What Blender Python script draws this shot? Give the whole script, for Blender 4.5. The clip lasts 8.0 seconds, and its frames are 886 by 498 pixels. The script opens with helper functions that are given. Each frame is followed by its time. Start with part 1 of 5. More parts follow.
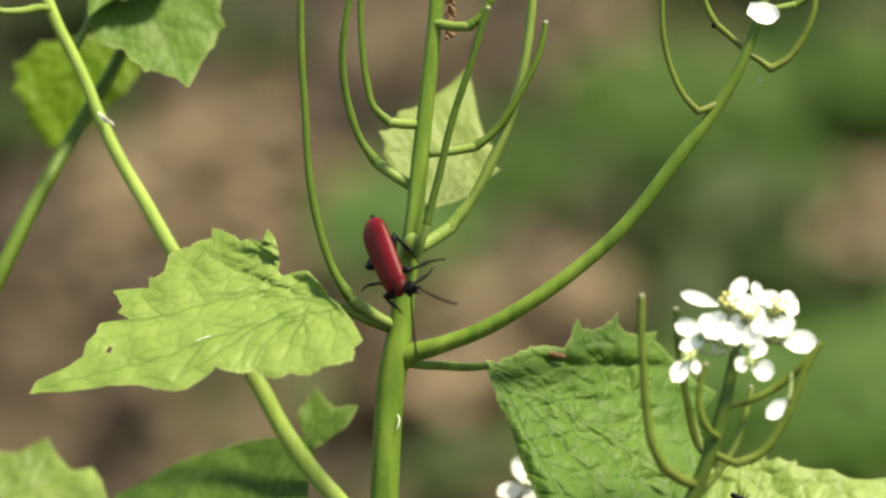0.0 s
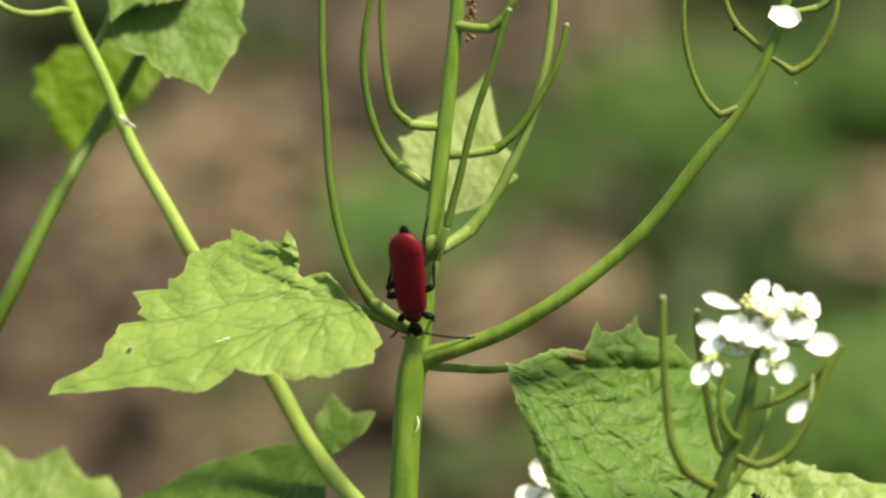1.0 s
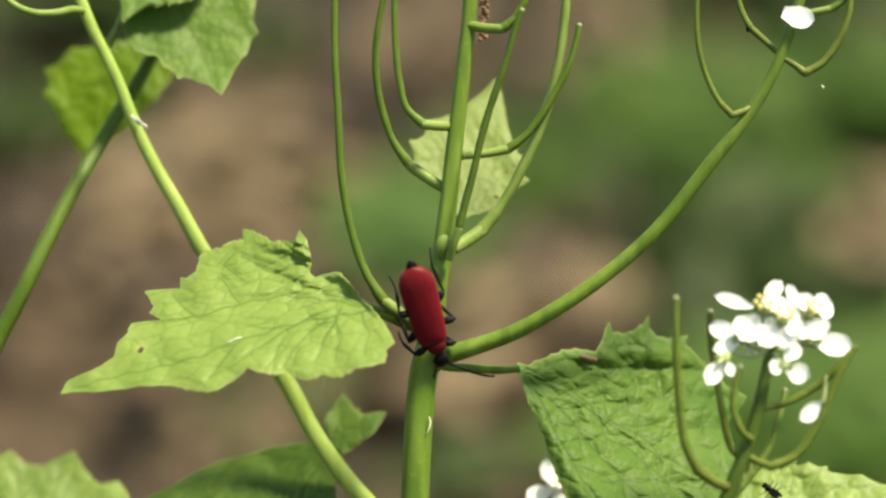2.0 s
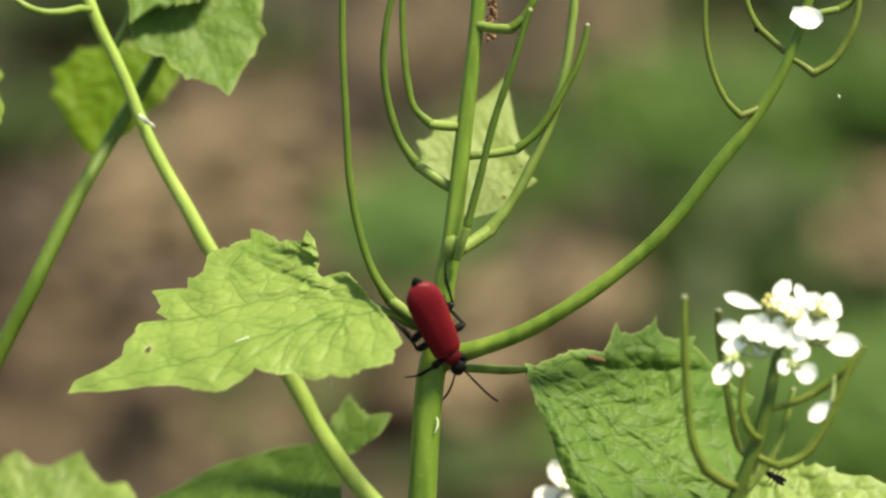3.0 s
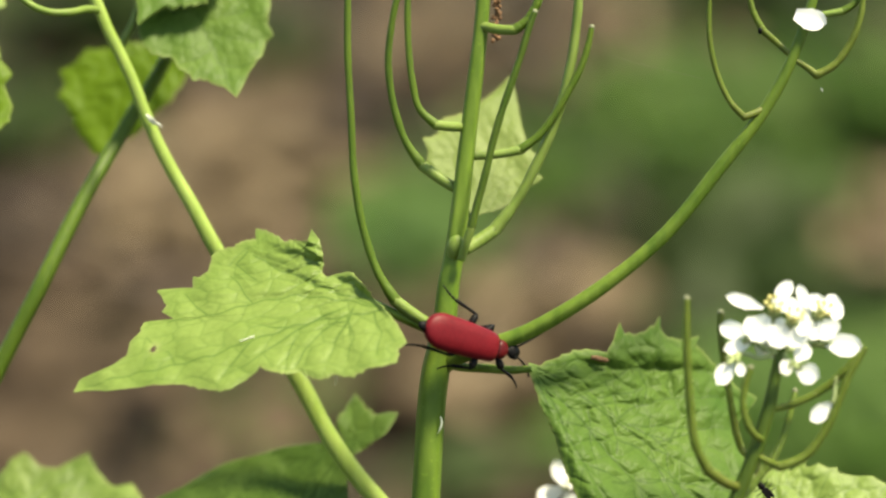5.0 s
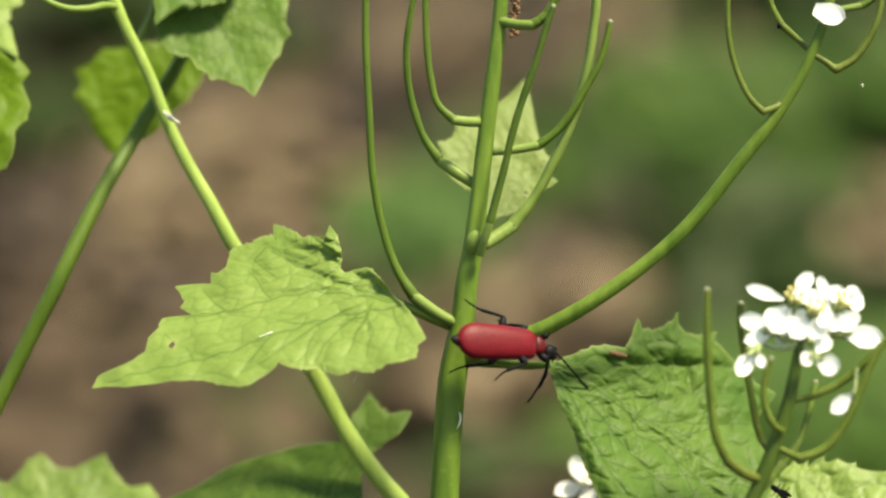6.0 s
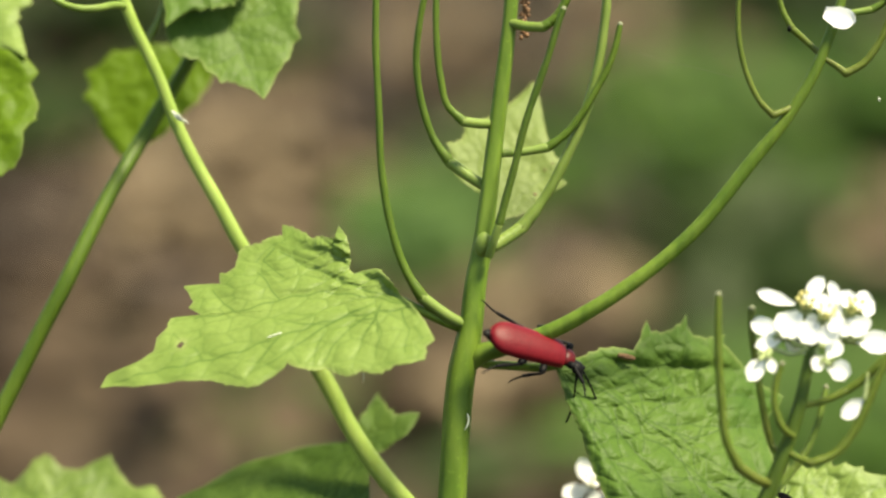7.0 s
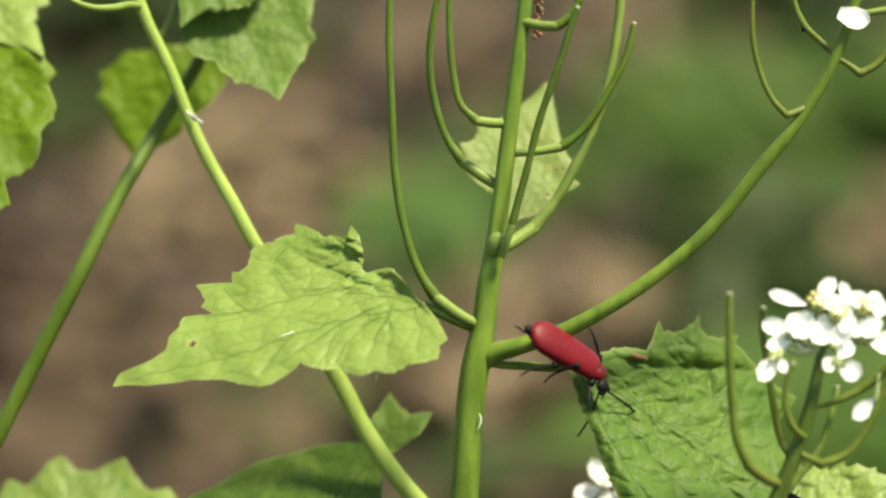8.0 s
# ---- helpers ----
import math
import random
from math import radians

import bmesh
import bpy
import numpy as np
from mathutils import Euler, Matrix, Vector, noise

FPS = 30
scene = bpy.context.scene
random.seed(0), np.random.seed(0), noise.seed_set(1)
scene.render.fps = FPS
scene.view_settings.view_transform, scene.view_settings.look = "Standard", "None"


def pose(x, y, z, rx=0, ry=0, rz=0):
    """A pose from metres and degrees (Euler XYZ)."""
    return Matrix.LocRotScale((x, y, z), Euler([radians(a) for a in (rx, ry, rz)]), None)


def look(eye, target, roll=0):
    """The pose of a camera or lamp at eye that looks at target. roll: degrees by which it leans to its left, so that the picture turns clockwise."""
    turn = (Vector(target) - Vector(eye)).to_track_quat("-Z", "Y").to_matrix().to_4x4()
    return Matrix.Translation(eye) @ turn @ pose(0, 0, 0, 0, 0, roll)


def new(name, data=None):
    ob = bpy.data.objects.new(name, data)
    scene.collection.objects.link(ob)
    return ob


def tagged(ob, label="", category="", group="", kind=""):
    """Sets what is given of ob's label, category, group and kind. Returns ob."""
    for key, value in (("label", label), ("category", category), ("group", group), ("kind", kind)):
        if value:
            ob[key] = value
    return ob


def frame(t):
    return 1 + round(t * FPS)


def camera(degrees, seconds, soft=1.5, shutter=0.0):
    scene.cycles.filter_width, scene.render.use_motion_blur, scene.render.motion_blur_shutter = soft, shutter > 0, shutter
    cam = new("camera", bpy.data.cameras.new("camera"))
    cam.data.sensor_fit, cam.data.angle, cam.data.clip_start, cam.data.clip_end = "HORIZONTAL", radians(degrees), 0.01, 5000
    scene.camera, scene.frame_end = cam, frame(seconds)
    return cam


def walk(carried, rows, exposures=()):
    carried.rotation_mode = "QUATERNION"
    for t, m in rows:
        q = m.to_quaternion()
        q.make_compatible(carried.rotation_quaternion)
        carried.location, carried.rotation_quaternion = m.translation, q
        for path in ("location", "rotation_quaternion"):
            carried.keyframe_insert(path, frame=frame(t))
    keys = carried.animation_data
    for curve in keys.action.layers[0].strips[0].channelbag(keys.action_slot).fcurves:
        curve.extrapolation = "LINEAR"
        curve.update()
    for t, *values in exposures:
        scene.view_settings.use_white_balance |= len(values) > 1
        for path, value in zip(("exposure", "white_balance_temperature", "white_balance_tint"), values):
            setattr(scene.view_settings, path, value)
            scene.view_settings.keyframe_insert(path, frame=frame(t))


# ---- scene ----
cam = camera(20, 8.0, soft=2.5)
cam.data.dof.use_dof = True
cam.data.dof.focus_distance = 0.359
cam.data.dof.aperture_fstop = 8.5
cam.data.dof.aperture_blades = 0
# seconds, eye, target, lean: a slow slide by a tripod macro lens
PATH = [
    (0.0, (0.00455, -0.35177, 0.57456), (0.00583, -0.00081, 0.49990), -0.42),
    (0.5, (0.00392, -0.35174, 0.57444), (0.00502, -0.00078, 0.49975), -0.34),
    (1.0, (0.00232, -0.35125, 0.57471), (0.00297, -0.00027, 0.50013), -0.21),
    (1.5, (0.00153, -0.35117, 0.57469), (0.00196, -0.00020, 0.50010), -0.13),
    (3.0, (0.00011, -0.35072, 0.57463), (0.00014, 0.00026, 0.50005), -0.00),
    (3.5, (0.00000, -0.35097, 0.57460), (0.00000, 0.00000, 0.50000), 0.00),
    (4.0, (0.00013, -0.35199, 0.57497), (0.00016, -0.00100, 0.50041), 0.08),
    (5.5, (-0.00102, -0.35202, 0.57477), (-0.00131, -0.00105, 0.50016), 0.14),
    (6.0, (-0.00243, -0.35157, 0.57431), (-0.00311, -0.00062, 0.49959), 0.04),
    (6.5, (-0.00270, -0.35117, 0.57437), (-0.00346, -0.00021, 0.49969), 0.23),
    (7.0, (-0.00343, -0.35158, 0.57447), (-0.00439, -0.00063, 0.49980), 0.35),
    (7.5, (-0.00339, -0.35172, 0.57442), (-0.00434, -0.00077, 0.49973), 0.48),
    (8.0, (-0.00485, -0.35100, 0.57428), (-0.00622, -0.00004, 0.49959), 0.49),
]
walk(cam, [(t, look(eye, target, lean)) for t, eye, target, lean in PATH], exposures=[(0.0, 1.53, 8100, 2), (8.0, 1.51, 8100, 2)])

# ---- light ----
SUN_UP, SUN_ROUND = 65.0, 114.0      # degrees above the ground; bearing round z from +y, positive to the right of the view
world = bpy.data.worlds.new("sky")
scene.world = world
world.use_nodes = True
wn = world.node_tree
sky = wn.nodes.new("ShaderNodeTexSky")
sky.sky_type, sky.sun_disc = "NISHITA", False
sky.sun_elevation, sky.sun_rotation = radians(SUN_UP), radians(SUN_ROUND)
wn.nodes["Background"].inputs[1].default_value = 0.105
wn.links.new(sky.outputs[0], wn.nodes["Background"].inputs[0])
sun = new("sun", bpy.data.lights.new("sun", "SUN"))
sun.data.energy, sun.data.angle, sun.data.color = 4.2, radians(11), (1.0, 0.95, 0.85)
to_sun = Vector((math.sin(radians(SUN_ROUND)) * math.cos(radians(SUN_UP)), math.cos(radians(SUN_ROUND)) * math.cos(radians(SUN_UP)), math.sin(radians(SUN_UP))))
sun.matrix_world = look(to_sun * 5, (0, 0, 0))


# ---- materials ----
def node(nt, kind, **values):
    n = nt.nodes.new(kind)
    for key, value in values.items():
        n.inputs[key.replace("_", " ")].default_value = value
    return n


def ramp(nt, source, stops):
    r = nt.nodes.new("ShaderNodeValToRGB")
    while len(r.color_ramp.elements) < len(stops):
        r.color_ramp.elements.new(0.5)
    for e, (at, c) in zip(r.color_ramp.elements, stops):
        e.position, e.color = at, (*c, 1)
    nt.links.new(source, r.inputs[0])
    return r.outputs[0]


def mix(nt, a, b, fac, blend="MIX"):
    m = nt.nodes.new("ShaderNodeMix")
    m.data_type, m.blend_type = "RGBA", blend
    for socket, value in ((m.inputs[6], a), (m.inputs[7], b), (m.inputs[0], fac)):
        if isinstance(value, bpy.types.NodeSocket):
            nt.links.new(value, socket)
        else:
            socket.default_value = (*value, 1) if isinstance(value, tuple) else value
    return m.outputs[2]


def maths(nt, op, a, b=0.0):
    m = nt.nodes.new("ShaderNodeMath")
    m.operation = op
    for socket, value in zip(m.inputs, (a, b)):
        if isinstance(value, bpy.types.NodeSocket):
            nt.links.new(value, socket)
        else:
            socket.default_value = value
    return m.outputs[0]


def start_material(name, roughness=0.5, metallic=0.0, specular=0.5):
    m = bpy.data.materials.new(name)
    m.use_nodes = True
    b = m.node_tree.nodes["Principled BSDF"]
    b.inputs["Roughness"].default_value, b.inputs["Metallic"].default_value = roughness, metallic
    b.inputs["Specular IOR Level"].default_value = specular
    return m, m.node_tree, b


def noise_tex(nt, scale, detail=4.0, rough=0.55, where="Object"):
    tc = nt.nodes.new("ShaderNodeTexCoord")
    n = node(nt, "ShaderNodeTexNoise", Scale=scale, Detail=detail, Roughness=rough)
    nt.links.new(tc.outputs[where], n.inputs["Vector"])
    return n.outputs["Fac"]


def bump(nt, b, height, strength, distance):
    n = node(nt, "ShaderNodeBump", Strength=strength, Distance=distance)
    nt.links.new(height, n.inputs["Height"])
    nt.links.new(n.outputs[0], b.inputs["Normal"])
    return n.outputs[0]


def leaf_material(name, low, high, vein, through_colour, share=0.3, rough=0.5, relief=0.00006, gloss=0.2):
    """A blade: mottled green, its veins and the fine net between them from the mesh's own attributes."""
    m, nt, b = start_material(name, rough, specular=gloss)
    patch = noise_tex(nt, 75, 5)
    fine = noise_tex(nt, 1100, 4, 0.65)
    base = ramp(nt, patch, [(0.32, low), (0.68, high)])
    base = mix(nt, base, tuple(0.6 * c for c in low), maths(nt, "MULTIPLY", ramp(nt, fine, [(0.4, (0,) * 3), (0.75, (1,) * 3)]), 0.35))
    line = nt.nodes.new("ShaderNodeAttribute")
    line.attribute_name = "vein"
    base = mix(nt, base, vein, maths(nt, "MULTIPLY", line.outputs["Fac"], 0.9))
    rim = nt.nodes.new("ShaderNodeAttribute")
    rim.attribute_name = "rim"
    base = mix(nt, base, (0.27, 0.3, 0.11), maths(nt, "MULTIPLY", rim.outputs["Fac"], 0.4))
    nt.links.new(base, b.inputs["Base Color"])
    normal = bump(nt, b, maths(nt, "ADD", fine, maths(nt, "MULTIPLY", noise_tex(nt, 380, 3), 1.6)), 1.0, relief)
    t = nt.nodes.new("ShaderNodeBsdfTranslucent")
    nt.links.new(mix(nt, through_colour, tuple(0.5 * c for c in through_colour), line.outputs["Fac"]), t.inputs["Color"])
    nt.links.new(normal, t.inputs["Normal"])
    ms = node(nt, "ShaderNodeMixShader", Fac=share)
    nt.links.new(b.outputs[0], ms.inputs[1])
    nt.links.new(t.outputs[0], ms.inputs[2])
    nt.links.new(ms.outputs[0], nt.nodes["Material Output"].inputs["Surface"])
    return m


def stem_material(name, low, high, tip=None, rough=0.48):
    m, nt, b = start_material(name, rough, specular=0.18)
    tc = nt.nodes.new("ShaderNodeTexCoord")
    mp = node(nt, "ShaderNodeMapping", Scale=(420.0, 420.0, 45.0))
    nt.links.new(tc.outputs["Object"], mp.inputs["Vector"])
    streak = node(nt, "ShaderNodeTexNoise", Scale=1.0, Detail=3.0)
    nt.links.new(mp.outputs[0], streak.inputs["Vector"])
    patch = noise_tex(nt, 55, 4)
    speck = noise_tex(nt, 1500, 2)
    c = ramp(nt, streak.outputs["Fac"], [(0.3, low), (0.72, high)])
    c = mix(nt, c, tip or tuple(0.75 * q for q in low), maths(nt, "MULTIPLY", ramp(nt, patch, [(0.42, (0,) * 3), (0.72, (1,) * 3)]), 0.42))
    c = mix(nt, c, tuple(min(1, 1.5 * q) for q in high), ramp(nt, speck, [(0.62, (0,) * 3), (0.76, (0.3,) * 3)]))
    nt.links.new(c, b.inputs["Base Color"])
    bump(nt, b, maths(nt, "ADD", streak.outputs["Fac"], maths(nt, "MULTIPLY", speck, 0.3)), 0.6, 0.0002)
    b.inputs["Subsurface Weight"].default_value = 0.35
    b.inputs["Subsurface Radius"].default_value = (0.0010, 0.0014, 0.0004)
    b.inputs["Subsurface Scale"].default_value = 1.0
    return m


def plain_material(name, low, high, rough=0.5, scale=800.0, relief=0.00005, specular=0.5):
    m, nt, b = start_material(name, rough, specular=specular)
    n = noise_tex(nt, scale, 4)
    wide = noise_tex(nt, scale * 0.2, 3)
    c = ramp(nt, maths(nt, "ADD", maths(nt, "MULTIPLY", n, 0.5), maths(nt, "MULTIPLY", wide, 0.5)), [(0.3, low), (0.7, high)])
    nt.links.new(c, b.inputs["Base Color"])
    bump(nt, b, n, 0.7, relief)
    return m


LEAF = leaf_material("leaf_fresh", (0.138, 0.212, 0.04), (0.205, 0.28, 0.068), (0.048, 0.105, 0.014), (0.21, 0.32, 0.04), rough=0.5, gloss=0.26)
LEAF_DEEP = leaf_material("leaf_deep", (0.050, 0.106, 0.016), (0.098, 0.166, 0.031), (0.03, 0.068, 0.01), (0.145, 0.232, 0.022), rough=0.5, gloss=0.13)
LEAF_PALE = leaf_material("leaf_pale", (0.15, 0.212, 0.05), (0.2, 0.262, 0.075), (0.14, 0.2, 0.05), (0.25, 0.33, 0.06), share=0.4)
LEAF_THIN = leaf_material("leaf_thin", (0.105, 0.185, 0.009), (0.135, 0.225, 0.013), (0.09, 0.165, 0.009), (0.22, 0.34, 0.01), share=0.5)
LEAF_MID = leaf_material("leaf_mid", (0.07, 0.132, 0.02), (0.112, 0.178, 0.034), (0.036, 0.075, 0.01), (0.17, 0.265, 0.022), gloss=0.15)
STEM = stem_material("stem_green", (0.062, 0.116, 0.011), (0.142, 0.216, 0.031))
STEM_YELLOW = stem_material("stem_yellow", (0.165, 0.238, 0.042), (0.245, 0.32, 0.08))
STEM_DARK = stem_material("stem_dark", (0.0425, 0.0725, 0.009), (0.065, 0.105, 0.015))
# stem_green darkened: the side branch's weaker light is put into its colour
STEM_MID = stem_material("stem_mid", (0.055, 0.1, 0.0105), (0.118, 0.175, 0.025))
POD = stem_material("pod_green", (0.045, 0.0833, 0.0072), (0.0765, 0.12, 0.0135))
POD_DEEP = stem_material("pod_deep", (0.033, 0.064, 0.006), (0.058, 0.093, 0.011))
POD_LIGHT = stem_material("pod_light", (0.11, 0.165, 0.03), (0.15, 0.205, 0.05))
POD_OLIVE = stem_material("pod_olive", (0.06, 0.088, 0.010), (0.094, 0.13, 0.02), tip=(0.08, 0.065, 0.015))
PETAL = plain_material("petal_white", (0.88, 0.88, 0.85), (0.94, 0.94, 0.92), 0.6, 900)


def let_through(m, colour, share):
    nt = m.node_tree
    t = nt.nodes.new("ShaderNodeBsdfTranslucent")
    t.inputs["Color"].default_value = (*colour, 1)
    ms = node(nt, "ShaderNodeMixShader", Fac=share)
    nt.links.new(nt.nodes["Principled BSDF"].outputs[0], ms.inputs[1])
    nt.links.new(t.outputs[0], ms.inputs[2])
    nt.links.new(ms.outputs[0], nt.nodes["Material Output"].inputs["Surface"])


let_through(PETAL, (0.92, 0.93, 0.88), 0.45)
ANTHER = plain_material("anther_yellow", (0.58, 0.51, 0.15), (0.68, 0.62, 0.25), 0.7, 2500)
SEPAL = plain_material("sepal_green", (0.21, 0.27, 0.09), (0.3, 0.348, 0.168), 0.6, 1200)
PETAL_DRY = plain_material("stigma_pale", (0.12, 0.13, 0.07), (0.18, 0.19, 0.115), 0.7, 1200)
RED = plain_material("elytra_red", (0.076, 0.0026, 0.0056), (0.122, 0.0048, 0.0092), 0.46, 2200, 0.00005, 0.13)
velvet = RED.node_tree.nodes["Principled BSDF"].inputs
velvet["Sheen Weight"].default_value, velvet["Sheen Roughness"].default_value, velvet["Sheen Tint"].default_value = 0.08, 0.4, (1.0, 0.25, 0.25, 1)
RED_DARK = plain_material("pronotum_red", (0.05, 0.0022, 0.0036), (0.08, 0.004, 0.0055), 0.42, 2200, 0.00006, 0.16)
BLACK = plain_material("chitin_black", (0.003, 0.003, 0.0034), (0.0066, 0.006, 0.006), 0.5, 2500, 0.00004, 0.08)
FRASS = plain_material("dry_brown", (0.088, 0.0385, 0.0138), (0.209, 0.11, 0.0495), 0.8, 1500, 0.0003)
SCAR = plain_material("scar_white", (0.465, 0.495, 0.375), (0.6, 0.615, 0.525), 0.7, 1500)


def ground_material():
    m, nt, b = start_material("woodland_soil", 0.9, specular=0.2)
    wide = noise_tex(nt, 2.2, 5)
    mid = noise_tex(nt, 14, 5)
    fine = noise_tex(nt, 90, 4)
    c = ramp(nt, wide, [(0.35, (0.0275, 0.02, 0.0135)), (0.55, (0.044, 0.033, 0.022)), (0.72, (0.065, 0.05, 0.031))])
    c = mix(nt, c, (0.0425, 0.05, 0.015), ramp(nt, mid, [(0.5, (0,) * 3), (0.68, (0.7,) * 3)]))
    c = mix(nt, c, (0.03, 0.0225, 0.015), maths(nt, "MULTIPLY", fine, 0.5))
    nt.links.new(c, b.inputs["Base Color"])
    bump(nt, b, maths(nt, "ADD", mid, fine), 0.8, 0.02)
    return m


def island_material(name, stops, rough=0.75, share=0.0, glow=(0.2, 0.3, 0.05)):
    m, nt, b = start_material(name, rough, specular=0.18)
    g = nt.nodes.new("ShaderNodeNewGeometry")
    c = ramp(nt, g.outputs["Random Per Island"], stops)
    c = mix(nt, c, tuple(0.6 * q for q in stops[0][1]), maths(nt, "MULTIPLY", noise_tex(nt, 60, 4), 0.5))
    nt.links.new(c, b.inputs["Base Color"])
    bump(nt, b, noise_tex(nt, 120, 3), 0.5, 0.002)
    if share:
        t = nt.nodes.new("ShaderNodeBsdfTranslucent")
        t.inputs["Color"].default_value = (*glow, 1)
        ms = node(nt, "ShaderNodeMixShader", Fac=share)
        nt.links.new(b.outputs[0], ms.inputs[1])
        nt.links.new(t.outputs[0], ms.inputs[2])
        nt.links.new(ms.outputs[0], nt.nodes["Material Output"].inputs["Surface"])
    return m


SOIL = ground_material()
LITTER_PALE = island_material("pale_litter", [(0.0, (0.11, 0.077, 0.046)), (0.5, (0.17, 0.127, 0.078)), (1.0, (0.215, 0.168, 0.11))])
LITTER_DARK = island_material("dark_litter", [(0.0, (0.02, 0.0125, 0.0075)), (0.6, (0.036, 0.024, 0.015)), (1.0, (0.055, 0.038, 0.024))], 0.6)
LITTER = island_material("leaf_litter", [(0.0, (0.033, 0.02, 0.012)), (0.4, (0.06, 0.041, 0.025)), (0.8, (0.092, 0.064, 0.039)), (1.0, (0.13, 0.092, 0.058))])
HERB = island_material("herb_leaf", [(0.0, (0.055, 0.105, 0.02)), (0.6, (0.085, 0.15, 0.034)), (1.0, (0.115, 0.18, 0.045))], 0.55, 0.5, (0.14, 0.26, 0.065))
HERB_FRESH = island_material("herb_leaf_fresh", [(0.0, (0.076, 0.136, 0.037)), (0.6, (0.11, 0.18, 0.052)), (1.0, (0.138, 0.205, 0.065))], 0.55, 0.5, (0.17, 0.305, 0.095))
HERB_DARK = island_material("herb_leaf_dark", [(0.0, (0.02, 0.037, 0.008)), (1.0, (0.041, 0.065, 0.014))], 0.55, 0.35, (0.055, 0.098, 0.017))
BARK_DARK = plain_material("wet_wood", (0.045, 0.031, 0.022), (0.085, 0.06, 0.042), 0.85, 30.0, 0.01)

# ---- mesh tools ----
ORIGIN = {}
FACE = 78.0      # degrees by which a leaf's flat frame is raised from lying to facing the lens


def thing(name, at, label, category, group="", kind=""):
    ob = new(name)
    ob.location = at
    ob.empty_display_size = 0.01
    ORIGIN[ob] = Vector(at)
    return tagged(ob, label, category, group, kind)


def mesh_object(name, verts, faces, material, smooth=True):
    me = bpy.data.meshes.new(name)
    me.from_pydata([tuple(v) for v in verts], [], faces)
    me.materials.append(material)
    me.polygons.foreach_set("use_smooth", [smooth] * len(me.polygons))
    me.update()
    return new(name, me)


def part(name, verts, faces, material, parent, label="", smooth=True):
    """Links one mesh, given in world coordinates, under a thing or a part."""
    o = ORIGIN[parent]
    ob = mesh_object(name, [Vector(v) - o for v in verts], faces, material, smooth)
    ob.parent = parent
    ORIGIN[ob] = o
    return tagged(ob, label)


def spline(points, n):
    """n rows along a smooth line through the points (x, y, z, radius)."""
    p = np.array(points, float)
    h = np.maximum(np.linalg.norm(np.diff(p[:, :3], axis=0), axis=1), 1e-7)
    d = np.diff(p, axis=0) / h[:, None]
    m = np.vstack([d[:1], (d[:-1] * h[1:, None] + d[1:] * h[:-1, None]) / (h[1:] + h[:-1])[:, None], d[-1:]])
    out = []
    for k in range(n):
        u = min(k / (n - 1) * (len(p) - 1), len(p) - 1 - 1e-6)
        i, f = int(u), u - int(u)
        out.append((1 + 2 * f) * (1 - f) ** 2 * p[i] + f * (1 - f) ** 2 * h[i] * m[i] + f * f * (3 - 2 * f) * p[i + 1] + f * f * (f - 1) * h[i] * m[i + 1])
    return np.array(out)


def tube(points, steps=None, sides=14, ridges=0, ridge=0.05, lumps=0.0, tip=False, flat=1.0, seed=0):
    """Verts and faces of a round stem; radii in millimetres; lumps swell it unevenly along its way."""
    n = steps or 10 * (len(points) - 1) + 1
    rows = spline(points, n)
    rng = np.random.RandomState(seed)
    ph = rng.rand(4) * 6.3
    verts, faces = [], []
    t0 = Vector(rows[1][:3] - rows[0][:3]).normalized()
    side = t0.cross(Vector((0.3, 1, 0.2))).normalized()
    for k, row in enumerate(rows):
        t = Vector(rows[min(k + 1, n - 1)][:3] - rows[max(k - 1, 0)][:3]).normalized()
        side = (side - t * side.dot(t)).normalized()
        other = t.cross(side)
        s = k / (n - 1)
        r = max(row[3], 0.02) * 0.001
        r *= 1 + lumps * (0.5 * math.sin(s * 31 + ph[0]) + 0.5 * math.sin(s * 57 + ph[1]))
        if tip:
            r *= min(1, math.sqrt(max(0.02, (1 - s) * n / 3)))
        for j in range(sides):
            a = 2 * math.pi * j / sides
            q = r * (1 + ridge * math.cos(ridges * a + 0.4 * math.sin(3 * s)) if ridges else 1)
            verts.append(Vector(row[:3]) + side * (q * math.cos(a)) + other * (q * flat * math.sin(a)))
    for k in range(n - 1):
        for j in range(sides):
            j2 = (j + 1) % sides
            faces.append((k * sides + j, k * sides + j2, (k + 1) * sides + j2, (k + 1) * sides + j))
    faces.append(tuple(range(sides - 1, -1, -1)))
    faces.append(tuple((n - 1) * sides + j for j in range(sides)))
    return verts, faces


def ball(centre, size, turn=None, rings=8, sides=12, shape=None):
    """A rounded lump with half-sizes in metres; shape(u) scales its girth along x, u from -1 to 1."""
    verts, faces = [], []
    m = (turn or Matrix.Identity(3))
    for i in range(rings + 1):
        u = -math.cos(math.pi * i / rings)
        g = (shape(u) if shape else math.sqrt(max(0, 1 - u * u)))
        for j in range(sides):
            a = 2 * math.pi * j / sides
            verts.append(Vector(centre) + m @ Vector((u * size[0], g * math.cos(a) * size[1], g * math.sin(a) * size[2])))
    for i in range(rings):
        for j in range(sides):
            j2 = (j + 1) % sides
            faces.append((i * sides + j, i * sides + j2, (i + 1) * sides + j2, (i + 1) * sides + j))
    return verts, faces


def joined(*pieces):
    verts, faces = [], []
    for v, f in pieces:
        k = len(verts)
        verts += list(v)
        faces += [tuple(i + k for i in q) for q in f]
    return verts, faces


